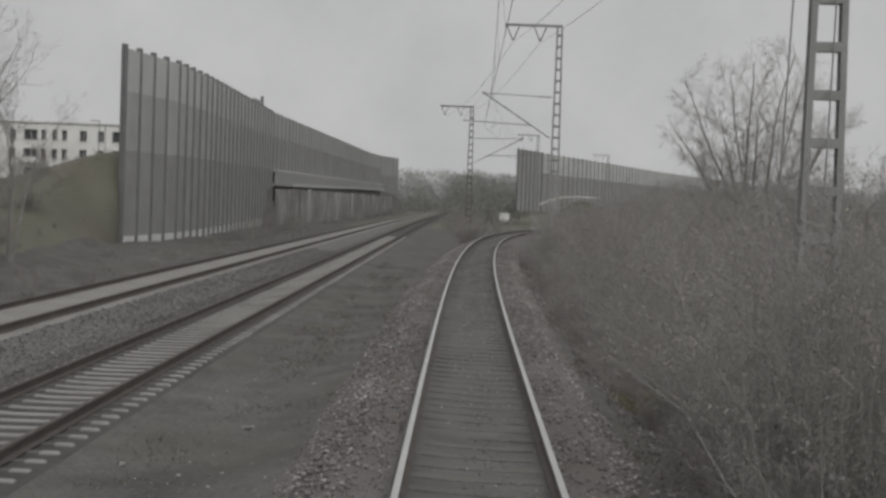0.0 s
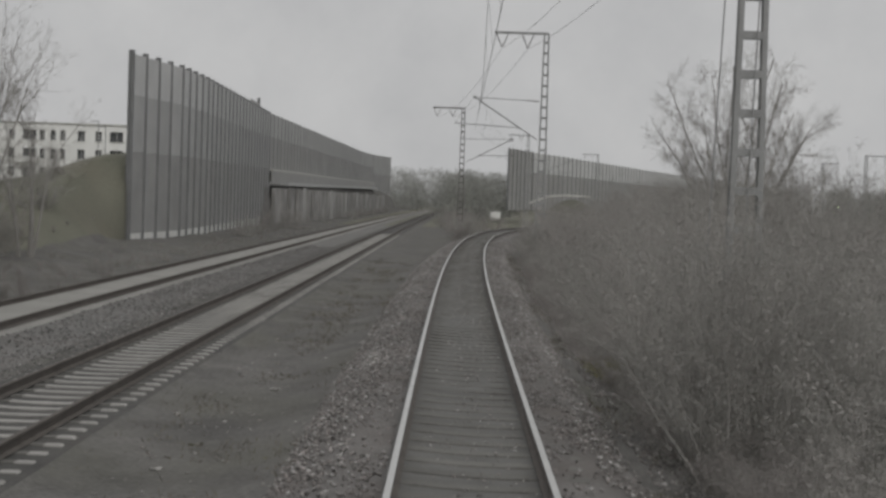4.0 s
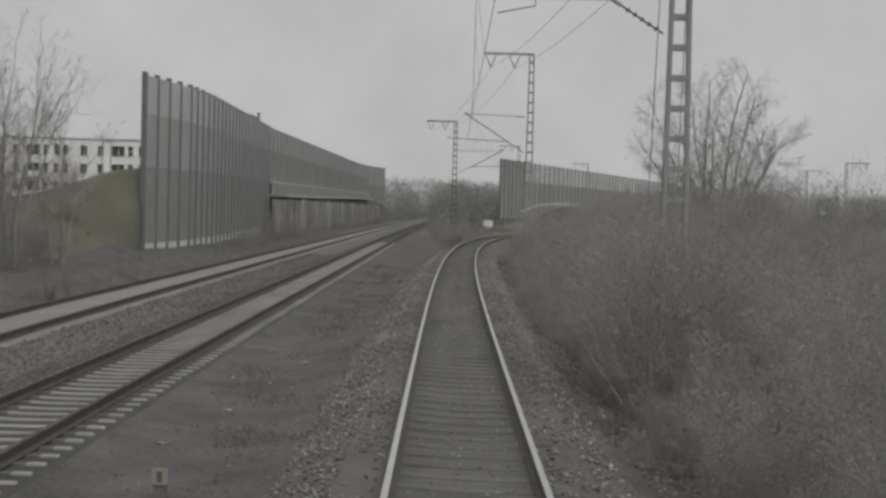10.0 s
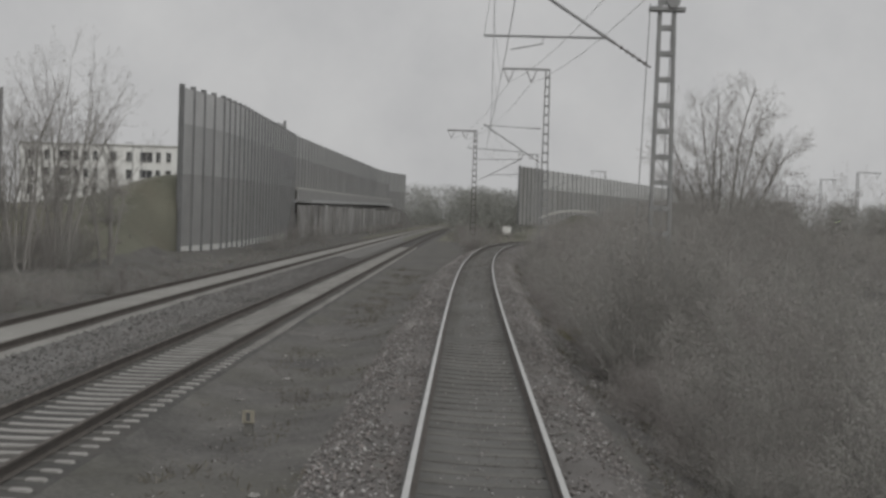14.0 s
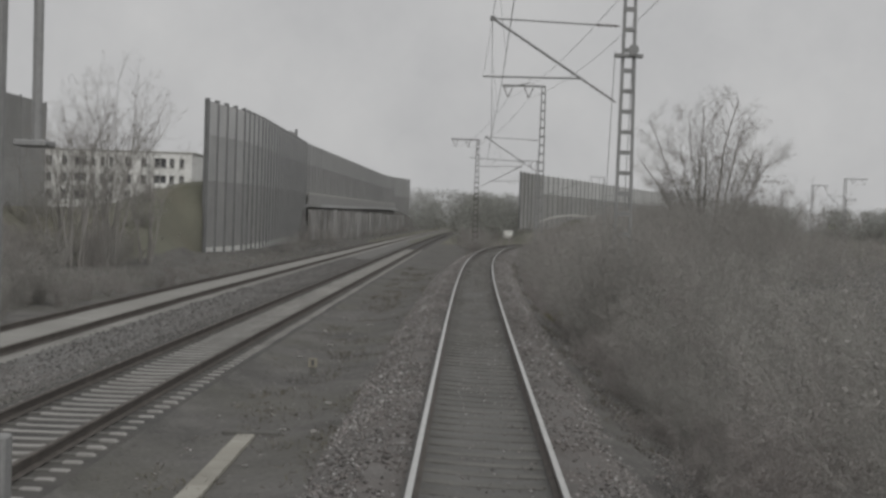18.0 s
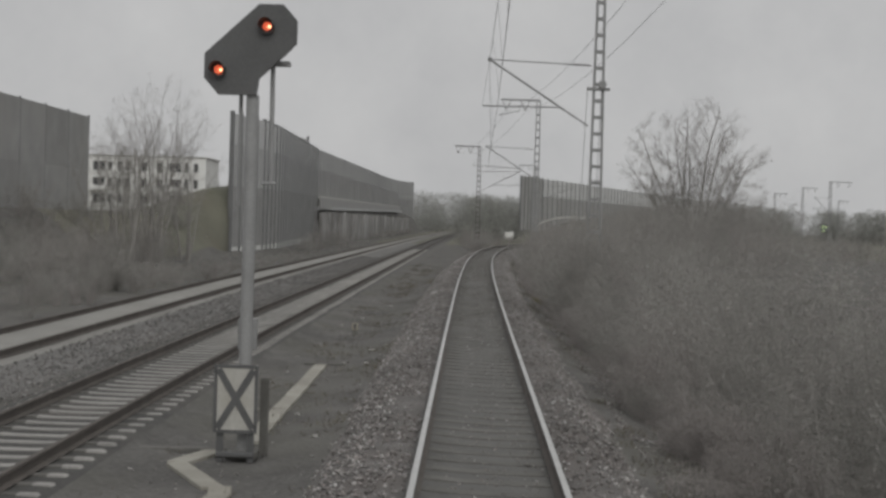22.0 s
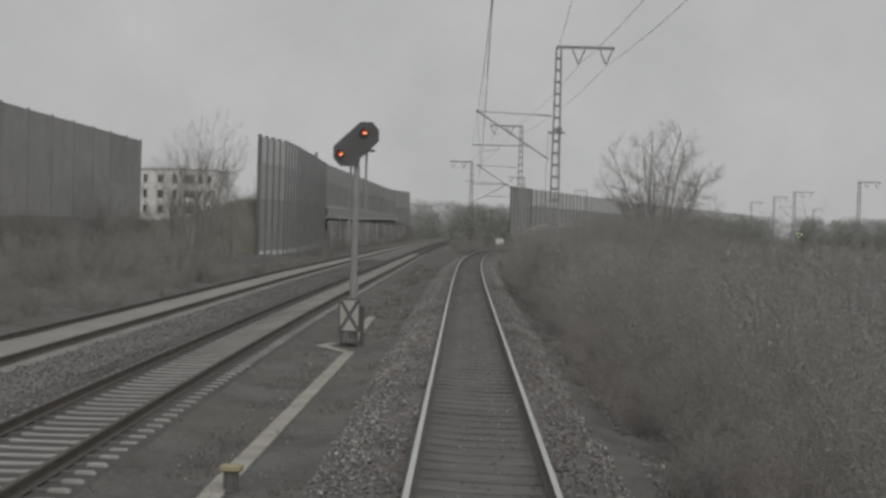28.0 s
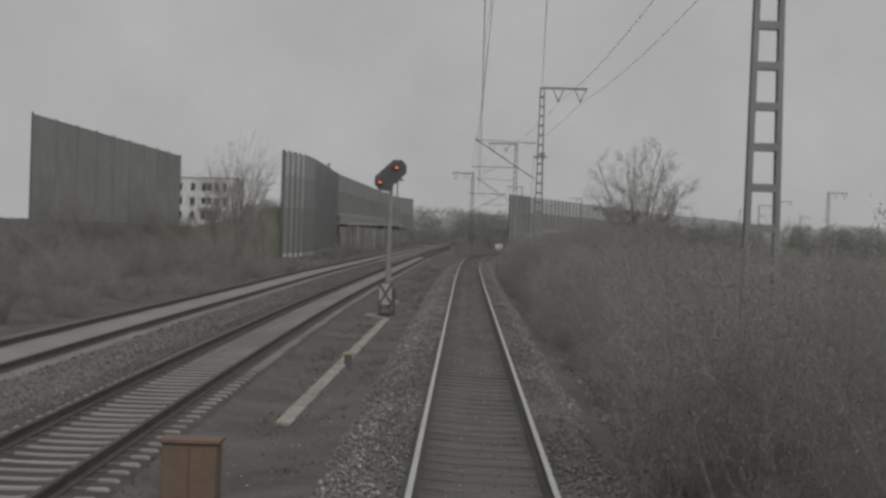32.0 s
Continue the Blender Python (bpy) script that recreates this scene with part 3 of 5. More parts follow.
def lattice(mast, height, sep0, sep1, foot, pitch=0.6, first=0.35):
    """Two tapering channel legs with flat battens."""
    bm_legs = []
    for s in (-1, 1):
        bm = bmesh.new()
        a, b = Vector((s * sep0 / 2, 0, foot)), Vector((s * sep1 / 2, 0, height))
        prof = [(0.04, -0.08), (0.04, -0.065), (0.012, -0.06), (0.012, 0.06), (0.04, 0.065), (0.04, 0.08), (-0.04, 0.08), (-0.04, 0.065), (-0.012, 0.06), (-0.012, -0.06), (-0.04, -0.065), (-0.04, -0.08)]
        lo = [bm.verts.new(a + Vector((px, py, 0))) for px, py in prof]
        hi = [bm.verts.new(b + Vector((px, py, 0))) for px, py in prof]
        bm.faces.new(lo[::-1])
        bm.faces.new(hi)
        for k in range(12):
            bm.faces.new((lo[k], lo[(k + 1) % 12], hi[(k + 1) % 12], hi[k]))
        part("leg", bm, M_mast, mast)
    n = int((height - foot - first) / pitch) + 1
    for k in range(n):
        z = foot + first + k * pitch
        f = (z - foot) / (height - foot)
        w = sep0 + (sep1 - sep0) * f
        for y in (-0.075, 0.075):
            part("batten", box((0, y, z), (w, 0.014, 0.115)), M_mast, mast)
    part("foundation", box((0, 0, foot - 0.15), (0.95, 0.95, 0.7), None, 0.05), M_conc, mast, "concrete foundation block")


def cantilever(mast, reach, z_tie, z_low, z_wire, sep, beyond=0.22):
    """Arm with a horizontal tie, a raking tube, a registration tube and a steady arm. reach: signed length across."""
    s = 1 if reach > 0 else -1
    bm = bmesh.new()
    end = Vector((reach, 0, z_tie))
    start_t = Vector((s * sep, 0, z_tie - 0.12))
    start_l = Vector((s * sep, 0, z_low))
    add_tube(bm, [start_t + (end - start_t) * 0.22, end], 0.022, 6)
    add_tube(bm, [start_l + (end - start_l) * 0.26, end], 0.036, 8)
    add_box(bm, end, (0.14, 0.08, 0.14))
    p1 = start_l + (end - start_l) * 0.31
    p2 = Vector((reach + s * beyond, 0, z_wire + 0.30))
    add_tube(bm, [p1, p2], 0.026, 6)
    p3 = p1 + (p2 - p1) * 0.52
    add_tube(bm, [p3, p3 - Vector((0, 0, 0.16)), Vector((reach - s * 0.4, 0, z_wire))], 0.014, 6)
    add_tube(bm, [end, p2], 0.008, 4)
    arm = part("cantilever_arm", bm, M_mast, mast)
    bm = bmesh.new()
    insulator(bm, start_t + (end - start_t) * 0.03, start_t + (end - start_t) * 0.22)
    part("insulator", bm, M_insul, arm)
    bm = bmesh.new()
    insulator(bm, start_l + (end - start_l) * 0.04, start_l + (end - start_l) * 0.26)
    part("insulator", bm, M_insul, arm)


def feeder_arm(mast, z, reach, sep, vees=(0.36, 0.86)):
    s = 1 if reach > 0 else -1
    bm = bmesh.new()
    for y in (-0.08, 0.08):
        add_box(bm, (reach / 2 - s * sep / 2, y, z), (abs(reach) + sep, 0.02, 0.12))
    for k in range(5):
        add_box(bm, (reach * k / 4, 0, z), (0.06, 0.16, 0.05))
    add_box(bm, (reach, 0, z - 0.02), (0.03, 0.2, 0.16))
    arm = part("crossarm", bm, M_mast, mast)
    for f in vees:
        x = reach * f
        for dx in (-0.32, 0.32):
            bm = bmesh.new()
            insulator(bm, (x + dx, 0, z - 0.06), (x, 0, z - 0.82), 6, 0.05)
            part("insulator", bm, M_insul, arm)


def make_mast(x, y, top, base, sep0, sep1, label, arm=0.0, reach=0.0, tie=0.0, low=0.0, wire=0.0, turn=0.0, weights=False, pitch=0.585, rung=0.3, beyond=0.22):
    mast = tagged(empty("catenary_mast", pose(x, y, base, 0, 0, turn)), label, "catenary mast", "masts along the tracks")
    h = top - base
    lattice(mast, h, sep0, sep1, 0.0, pitch, (rung - base) % pitch)
    if arm:
        feeder_arm(mast, h, arm, sep1 / 2)
    if reach:
        cantilever(mast, reach, tie - base, low - base, wire - base, sep0 * 0.35, beyond)
    if weights:
        z = 7.4 - base
        bm = bmesh.new()
        add_box(bm, (0, 0, z), (0.8, 0.3, 0.09))
        part("bracket", bm, M_mast, mast)
        bm = bmesh.new()
        add_tube(bm, [(0.12, -0.2, z + 0.16), (0.12, -0.1, z + 0.16)], 0.15, 14)
        part("tension_wheel", bm, M_mast, mast, "round steel tensioning wheel")
        for top_x, low_x in ((-0.40, -0.62), (0.10, -0.05)):
            part("tension_cable", tube([(top_x, -0.14, z + 0.1), (low_x, -0.14, 0.8)], 0.012, 5), M_wire, mast)
    return mast


WIRE_H = 6.33
MASTS = []


def own_mast(x, y, top, arm, weights=False, tie=8.4, low=6.0, pitch=0.585, rung=0.3, stagger=0.2, beyond=0.22):
    g = ground_z(x, y)
    track = own_x(y)
    wire = WIRE_H + own_z(y)
    m = make_mast(x, y, top, g, 0.50, 0.23, "grey lattice steel mast with a cantilever arm over the track", arm, track + stagger - x, tie, low, wire, 0, weights, pitch, rung, beyond)
    MASTS.append((y, track + 0.25, tie, wire))
    return m


own_mast(4.8, -102, 11.9, 2.85)
own_mast(4.04, -46.9, 11.9, 2.85, False, 8.6, 6.4, 0.587, 3.23)
own_mast(4.12, 16.8, 11.62, 2.7, True, 8.35, 5.98, 0.583, 3.48)
own_mast(4.52, 71.2, 11.9, -2.8, False, 8.34, 6.03, 0.585, 0.3, -0.17, 1.05)
between_mast = make_mast(0.42, 123.2, 11.25, -0.75, 0.56, 0.25, "dark rust-stained lattice mast between the diverging tracks", -2.8, 4.6, 8.55, 6.2, 6.75)
for ob in between_mast.children_recursive:
    if ob.data.materials[0] == M_mast:
        ob.data.materials[0] = M_mastdark
MASTS.append((123.2, 5.0, 8.55, 6.75))
make_mast(9.33, 176, 11.6, -0.5, 0.5, 0.25, "slim lattice mast far along the line", -2.6, 6.0, 8.6, 6.2, 6.6)
make_mast(25.6, 244, 12.0, -0.5, 0.5, 0.25, "slim lattice mast far along the line", -2.7, 5.0, 8.6, 6.2, 6.6)
for x, y, top, arm in ((64.0, 236, 11.5, 2.8), (55.2, 181.5, 10.7, 3.2), (51.2, 129.5, 10.4, 2.7), (70.5, 290, 11.8, 2.8), (96, 330, 11.5, 2.6)):
    make_mast(x, y, top, 0.3, 0.5, 0.3, "far lattice mast on the other line across the scrub", arm, -2.4 if arm > 2.7 else 0, 8.2, 6.0, 6.2)


def wire_line(name, label, points, sag, radius, segments=12):
    bm = bmesh.new()
    for a, b in zip(points, points[1:]):
        a, b = Vector(a), Vector(b)
        pts = [a.lerp(b, k / segments) - Vector((0, 0, 4 * sag * (k / segments) * (1 - k / segments))) for k in range(segments + 1)]
        add_tube(bm, pts, radius, 5)
    return tagged(part(name, bm, M_wire), label, "wire")


MASTS.sort()
messenger = [(x - 0.05, y, tie) for y, x, tie, wire in MASTS]
contact = [(x + (-0.35 if k % 2 else 0.25), y, wire) for k, (y, x, tie, wire) in enumerate(MASTS)]
wire_line("messenger_wire", "thin sagging messenger wire above the used track", messenger, 0.75, 0.008)
wire_line("contact_wire", "thin taut contact wire above the used track", contact, 0.03, 0.008)
droppers = tagged(empty("dropper_set"), "thin dropper wires between messenger and contact wire", "wire")
for k in range(len(MASTS) - 1):
    a, b, c, d = (Vector(v) for v in (messenger[k], messenger[k + 1], contact[k], contact[k + 1]))
    for j in range(1, 8):
        f = j / 8
        p = a.lerp(b, f) - Vector((0, 0, 3 * f * (1 - f)))
        part("dropper", tube([p, c.lerp(d, f)], 0.006, 4), M_wire, droppers)
for dx, k in ((1.0, 0), (2.4, 1)):
    pts = [(4.8 + dx, -102, 11.05), (4.85 + dx, -43.2, 11.05), (4.3 + dx, 17.8, 11.0), (4.52 - (2.4 if k == 0 else 1.0), 71.2, 11.05), (0.42 - (2.4 if k == 0 else 1.0), 123.2, 10.4)]
    wire_line("feeder_wire", "thin feeder wire hanging from the mast crossarms", pts, 0.75, 0.010)
wire_line("anchor_wire", "thin anchor wire running down to the mast", [(0.4, -102, 6.3), (0.85, -46.9, 6.6), (4.08, 16.8, 11.45)], 0.1, 0.008)


# ---------- signal with board ----------
def signal():
    s = tagged(empty("distant_signal", pose(-3.17, -14.2, -0.68)), "black distant signal on a grey pole showing two amber lights", "railway signal")
    z0 = 0.68
    part("pole", tube([(0, 0, 0), (0, 0, 4.75)], 0.085, 14), M_pole, s)
    outline = [(0.07, 5.25), (0.39, 5.25), (0.57, 5.05), (0.57, 4.75), (0.43, 4.60), (0.09, 4.28), (0.06, 4.06), (-0.44, 4.06), (-0.63, 4.27), (-0.63, 4.59)]
    bm = bmesh.new()
    add_prism(bm, [(x, z + z0) for x, z in outline], -0.12, -0.05)
    part("back_plate", bm, M_black, s)
    for x, z in ((0.18, 4.96), (-0.44, 4.38)):
        bm = bmesh.new()
        pts = [(x, -0.13, z + z0), (x, -0.36, z + z0)]
        ring = bmesh.new()
        n = 16
        rows = []
        for y, r in ((-0.12, 0.105), (-0.32, 0.105), (-0.32, 0.096), (-0.13, 0.096)):
            rows.append([ring.verts.new((x + r * math.cos(2 * math.pi * k / n), y + (0.13 if y < -0.3 and math.sin(2 * math.pi * k / n) < -0.2 else 0), z + z0 + r * math.sin(2 * math.pi * k / n))) for k in range(n)])
        for a, b in zip(rows, rows[1:]):
            for k in range(n):
                ring.faces.new((a[k], a[(k + 1) % n], b[(k + 1) % n], b[k]))
        hood = part("lamp_hood", ring, M_black, s)
        bm.free()
        lens = bmesh.new()
        add_tube(lens, [(x, -0.125, z + z0), (x, -0.145, z + z0), (x, -0.16, z + z0)], [0.058, 0.054, 0.03], 16)
        part("lens", lens, M_lampred, hood, "glowing amber lens")
        core = bmesh.new()
        add_tube(core, [(x + 0.035, -0.16, z + z0 - 0.01), (x + 0.035, -0.168, z + z0 - 0.01)], 0.022, 10)
        part("lamp_core", core, M_lampcore, hood, "bright lamp filament spot")
    part("ladder_rail", tube([(0.25, 0.1, 3.6), (0.24, 0.1, 5.15)], 0.032, 8), M_pole, s)
    part("ladder_rail", tube([(-0.17, 0.1, 3.3), (-0.17, 0.1, 4.9)], 0.028, 8), M_pole, s)
    part("top_bracket", box((0.3, 0.1, 5.18), (0.34, 0.12, 0.07), None, 0.01), M_pole, s)
    part("foot_step", box((0.24, 0.1, 3.6), (0.2, 0.22, 0.04), None, 0.008), M_pole, s)
    part("rear_post", box((0.245, 0.16, 0.5), (0.11, 0.08, 1.04), None, 0.012), M_sleeperdark, s)
    part("junction_box", box((0.0, 0.13, 1.6), (0.24, 0.16, 0.42), None, 0.015), M_pole, s)
    part("base_plate", box((0, 0, 0.03), (0.4, 0.4, 0.1), None, 0.01), M_sleeperdark, s)
    return s


signal()


def warning_board():
    """White board with black border and a black diagonal cross, on two legs."""
    b = tagged(empty("signal_board", pose(-3.24, -14.45, -0.68)), "white board with black border and black diagonal cross", "trackside board")
    w, h, z = 0.57, 0.89, 0.335
    part("board", box((0, 0, z + h / 2), (w, 0.03, h), None, 0.006), M_white, b)
    for s in (-1, 1):
        part("border", box((s * (w / 2 - 0.02), -0.018, z + h / 2), (0.045, 0.008, h)), M_black, b)
        part("border", box((0, -0.018, z + h / 2 + s * (h / 2 - 0.02)), (w - 0.09, 0.008, 0.045)), M_black, b)
    for s in (-1, 1):
        ang = math.atan2(h - 0.09, w - 0.09) * s
        part("cross_bar", box((0, -0.020 - 0.004 * (s > 0), z + h / 2), (math.hypot(w - 0.12, h - 0.12), 0.004, 0.088), Matrix.Rotation(-ang, 3, "Y")), M_black, b)
    for s in (-1, 1):
        part("leg", box((s * 0.2, 0.03, z / 2 + 0.1), (0.09, 0.04, z + 0.3), None, 0.006), M_black, b)
    part("foot_plate", box((0.0, 0.03, 0.05), (0.5, 0.1, 0.07), None, 0.015), M_black, b)
    return b


warning_board()


# ---------- cable trough ----------
def trough(points, name, label):
    t = tagged(empty(name, pose(*points[0], 0)), label, "cable trough")
    total, at = run_of(points)
    n = round(total / 0.55)
    for k in range(n):
        x, y = at(total * (k + 0.5) / n)
        x2, y2 = at(min(total, total * (k + 0.6) / n))
        ang = math.atan2(y2 - y, x2 - x)
        z = -0.735 + random.uniform(-0.004, 0.004)
        q = part("lid", box((0, 0, 0), (total / n - 0.012, 0.27, 0.09), None, 0.01), M_trough, t)
        q.matrix_world = Matrix.Translation((x + random.uniform(-0.006, 0.006), y, z)) @ Matrix.Rotation(ang + random.uniform(-0.01, 0.01), 4, "Z")
    return t


trough([(-3.44, -2.4), (-3.28, -12.9)], "cable_trough", "pale concrete cable trough lids in dark soil")
trough([(-3.62, -13.7), (-3.93, -14.75), (-3.05, -16.5), (-3.07, -33), (-3.07, -44.9)], "cable_trough", "long pale concrete cable trough with a kink")
part_end = tagged(part("trough_end_slab", box((-3.4, -2.15, -0.72), (0.85, 0.16, 0.07), None, 0.01), M_sleeperdark), "dark slab at the end of the cable trough", "slab")
duct = tagged(part("cross_duct", box((-4.3, -13.75, -0.71), (2.1, 0.16, 0.07), Matrix.Rotation(0.12, 3, "Z"), 0.01), M_sleeperdark), "dark duct cover crossing below the rails", "duct cover")


def marker_post(x, y, name, label, cap, height=0.42):
    g = ground_z(x, y)
    m = tagged(empty(name, pose(x, y, g)), label, "marker post", "small marker posts")
    part("post", box((0, 0, height / 2), (0.17, 0.12, height), None, 0.012), M_sleeperdark, m)
    part("cap", box((0, 0, height + 0.02), (0.26, 0.2, 0.07), None, 0.012), cap, m, "faded yellow cap")
    for dx in (-0.045, 0.045):
        part("dark_bar", box((dx, -0.064, height * 0.55), (0.03, 0.006, height * 0.7)), M_black, m)
    return m


marker_post(-2.90, -34.72, "marker_post", "small marker post with a faded yellow cap beside the trough", M_yellow, 0.27)


def number_post(x, y):
    g = ground_z(x, y)
    m = tagged(empty("marker_stone", pose(x, y, g)), "low dark post with a pale yellowed plate", "marker post")
    part("post", box((0, 0.03, 0.13), (0.14, 0.09, 0.4), None, 0.012), M_sleeperdark, m)
    part("plate", box((0, -0.03, 0.28), (0.18, 0.02, 0.19), None, 0.004), M_paleplate, m)
    part("dark_bar", box((0.0, -0.043, 0.28), (0.06, 0.004, 0.12)), M_black, m)


number_post(-3.37, 5.6)


def orange_cabinet(x, y):
    g = ground_z(x, y)
    m = tagged(empty("trackside_cabinet", pose(x, y, g)), "faded orange trackside cabinet with two doors", "cabinet")
    part("body", box((0, 0, 0.37), (0.62, 0.32, 0.74), None, 0.015), M_orange, m)
    for s in (-1, 1):
        part("door", box((s * 0.155, -0.166, 0.38), (0.29, 0.014, 0.66), None, 0.004), M_orange, m)
    part("lid", box((0, 0, 0.76), (0.68, 0.38, 0.05), None, 0.01), M_orange, m)


orange_cabinet(-3.2, -51.6)


# ---------- buildings and lamps behind the bank ----------
def apartment_block(x0, x1, y, base, roof, label):
    b = tagged(empty("apartment_building", pose((x0 + x1) / 2, y, base)), label, "building")
    w, h = x1 - x0, roof - base
    columns = []
    x = -w / 2 + 1.8
    k = 0
    widths = (1.1, 0.95, 2.1, 0.8, 0.8, 0.8)
    while x < w / 2 - 1.2:
        columns.append((x, widths[k % 6]))
        x += (2.7, 2.8, 2.0, 1.7, 1.5, 2.9)[k % 6]
        k += 1
    floors = int(h // 2.9)
    bm = bmesh.new()
    # facade cut into strips and piers, so that the openings go through it
    z = h
    part("rear_block", box((0, 6.4, h / 2), (w, 11.6, h)), M_plaster, b)
    prev = 0.0
    for fl in range(floors):
        top_w = h - 0.95 - fl * 2.9
        bot_w = top_w - 1.55
        hi = h if fl == 0 else h - 0.95 - (fl - 1) * 2.9 - 1.55
        add_box(bm, (0, 0.3, (hi + top_w) / 2), (w, 0.6, hi - top_w))
        edge = -w / 2
        for cx, cw in columns:
            add_box(bm, ((edge + cx - cw / 2) / 2, 0.3, (top_w + bot_w) / 2), (cx - cw / 2 - edge, 0.6, top_w - bot_w))
            edge = cx + cw / 2
        add_box(bm, ((edge + w / 2) / 2, 0.3, (top_w + bot_w) / 2), (w / 2 - edge, 0.6, top_w - bot_w))
        for j, (cx, cw) in enumerate(columns):
            win = part("window", box((cx, 0.45, (top_w + bot_w) / 2), (cw - 0.08, 0.04, top_w - bot_w - 0.08)), M_window, b)
            part("window_frame", box((cx, 0.40, (top_w + bot_w) / 2), (0.06, 0.05, top_w - bot_w)), M_plaster, win)
            part("sill", box((cx, -0.06, bot_w - 0.03), (cw + 0.2, 0.2, 0.06)), M_conc, win)
            if cw > 2 and fl % 2 == 1:
                part("balcony", box((cx, -0.55, bot_w - 0.25), (3.0, 1.1, 0.9), None, 0.03), M_plaster, b, "white balcony parapet")
        prev = bot_w
    add_box(bm, (0, 0.3, prev / 2), (w, 0.6, prev))
    part("facade_wall", bm, M_plaster, b)
    part("roof_edge", box((0, 6.2, h + 0.12), (w + 0.5, 12.8, 0.24), None, 0.03), M_conc, b, "flat roof with a grey edge")
    return b


apartment_block(-74.0, -47.6, 210, 0.5, 12.55, "white flat-roofed apartment block with dark windows behind the bank")


def lamp_post(x, y, h):
    g = ground_z(x, y)
    m = tagged(empty("street_lamp", pose(x, y, g)), "slim grey street lamp with a short flat head", "street lamp", "lamps behind the bank")
    part("pole", tube([(0, 0, -0.1), (0, 0, h)], [0.08, 0.05], 8), M_mast, m)
    part("lamp_head", box((-0.5, 0, h + 0.02), (1.1, 0.22, 0.1), None, 0.02), M_mast, m)


lamp_post(-45.5, 170, 10.4)
lamp_post(-39.5, 150, 8.8)


# ---------- small far things ----------
cab = tagged(empty("white_cabinet", pose(6.4, 209, 0.2)), "small white cabinet beside the distant track", "cabinet")
part("body", box((0, 0, 0.55), (1.5, 0.7, 0.95), None, 0.03), M_plaster, cab)
part("plinth", box((0, 0, 0.0), (1.2, 0.5, 0.5), None, 0.02), M_conc, cab)
part("lid", box((0, 0, 1.03), (1.6, 0.8, 0.08), None, 0.02), M_plaster, cab)

gs = tagged(empty("green_signal", pose(89.05, 316.9, 0.03)), "far light signal showing small greenish lights", "railway signal", "far signals")
part("pole", tube([(0, 0.1, -1), (0, 0.1, 5)], 0.08, 8), M_pole, gs)
part("back_plate", box((0, 0, 4.0), (1.6, 0.1, 1.8), None, 0.05), M_black, gs)
for dx, dz in ((-0.42, 0.42), (0.55, 0.3), (-0.1, -0.55)):
    part("lens", tube([(dx, -0.06, 4.0 + dz), (dx, -0.12, 4.0 + dz)], 0.12, 10), M_lampgreen, gs, "glowing greenish lens")


def pale_edge():
    bm = bmesh.new()
    pts = [(10.3, 186, 2.75), (11.6, 186, 3.3), (13.4, 186.3, 3.85), (15.5, 187, 4.0), (18.8, 188.5, 3.9)]
    for a, b in zip(pts, pts[1:]):
        d = Vector(b) - Vector(a)
        add_box(bm, (Vector(a) + Vector(b)) / 2, (0.5, d.length + 0.05, 0.26), d.to_track_quat("Y", "Z").to_matrix(), 0.02)
    return tagged(part("path_edge", bm, M_conc), "pale concrete path edge climbing the grassy mound", "path edge", kind="structure")


pale_edge()


# ---------- vegetation ----------
class Sticks:
    """Collects tapered sticks and leaf slivers as raw vertices and faces."""

    def __init__(self, seed):
        self.v, self.f, self.r = [], [], random.Random(seed)

    def stick(self, a, b, ra, rb, sides=3):
        d = (b - a)
        if d.length < 1e-5:
            return
        d.normalize()
        u = d.orthogonal().normalized()
        w = d.cross(u)
        n = len(self.v)
        for p, r in ((a, ra), (b, rb)):
            for k in range(sides):
                t = 2 * math.pi * k / sides
                self.v.append(p + (u * math.cos(t) + w * math.sin(t)) * r)
        for k in range(sides):
            self.f.append((n + k, n + (k + 1) % sides, n + sides + (k + 1) % sides, n + sides + k))

    def sliver(self, a, b, width):
        d = b - a
        side = d.cross(Vector((self.r.gauss(0, 1), self.r.gauss(0, 1), self.r.gauss(0, 1))))
        if side.length < 1e-6:
            return
        side = side.normalized() * width / 2
        n = len(self.v)
        m = a.lerp(b, 0.5)
        self.v += [a, m + side, b, m - side]
        self.f.append((n, n + 1, n + 2, n + 3))

    def mesh(self, name, material):
        me = bpy.data.meshes.new(name)
        me.from_pydata([tuple(v) for v in self.v], [], self.f)
        me.materials.append(material)
        return me

    def wander(self, d, k):
        return (d + Vector((self.r.gauss(0, k), self.r.gauss(0, k), self.r.gauss(0, k)))).normalized()


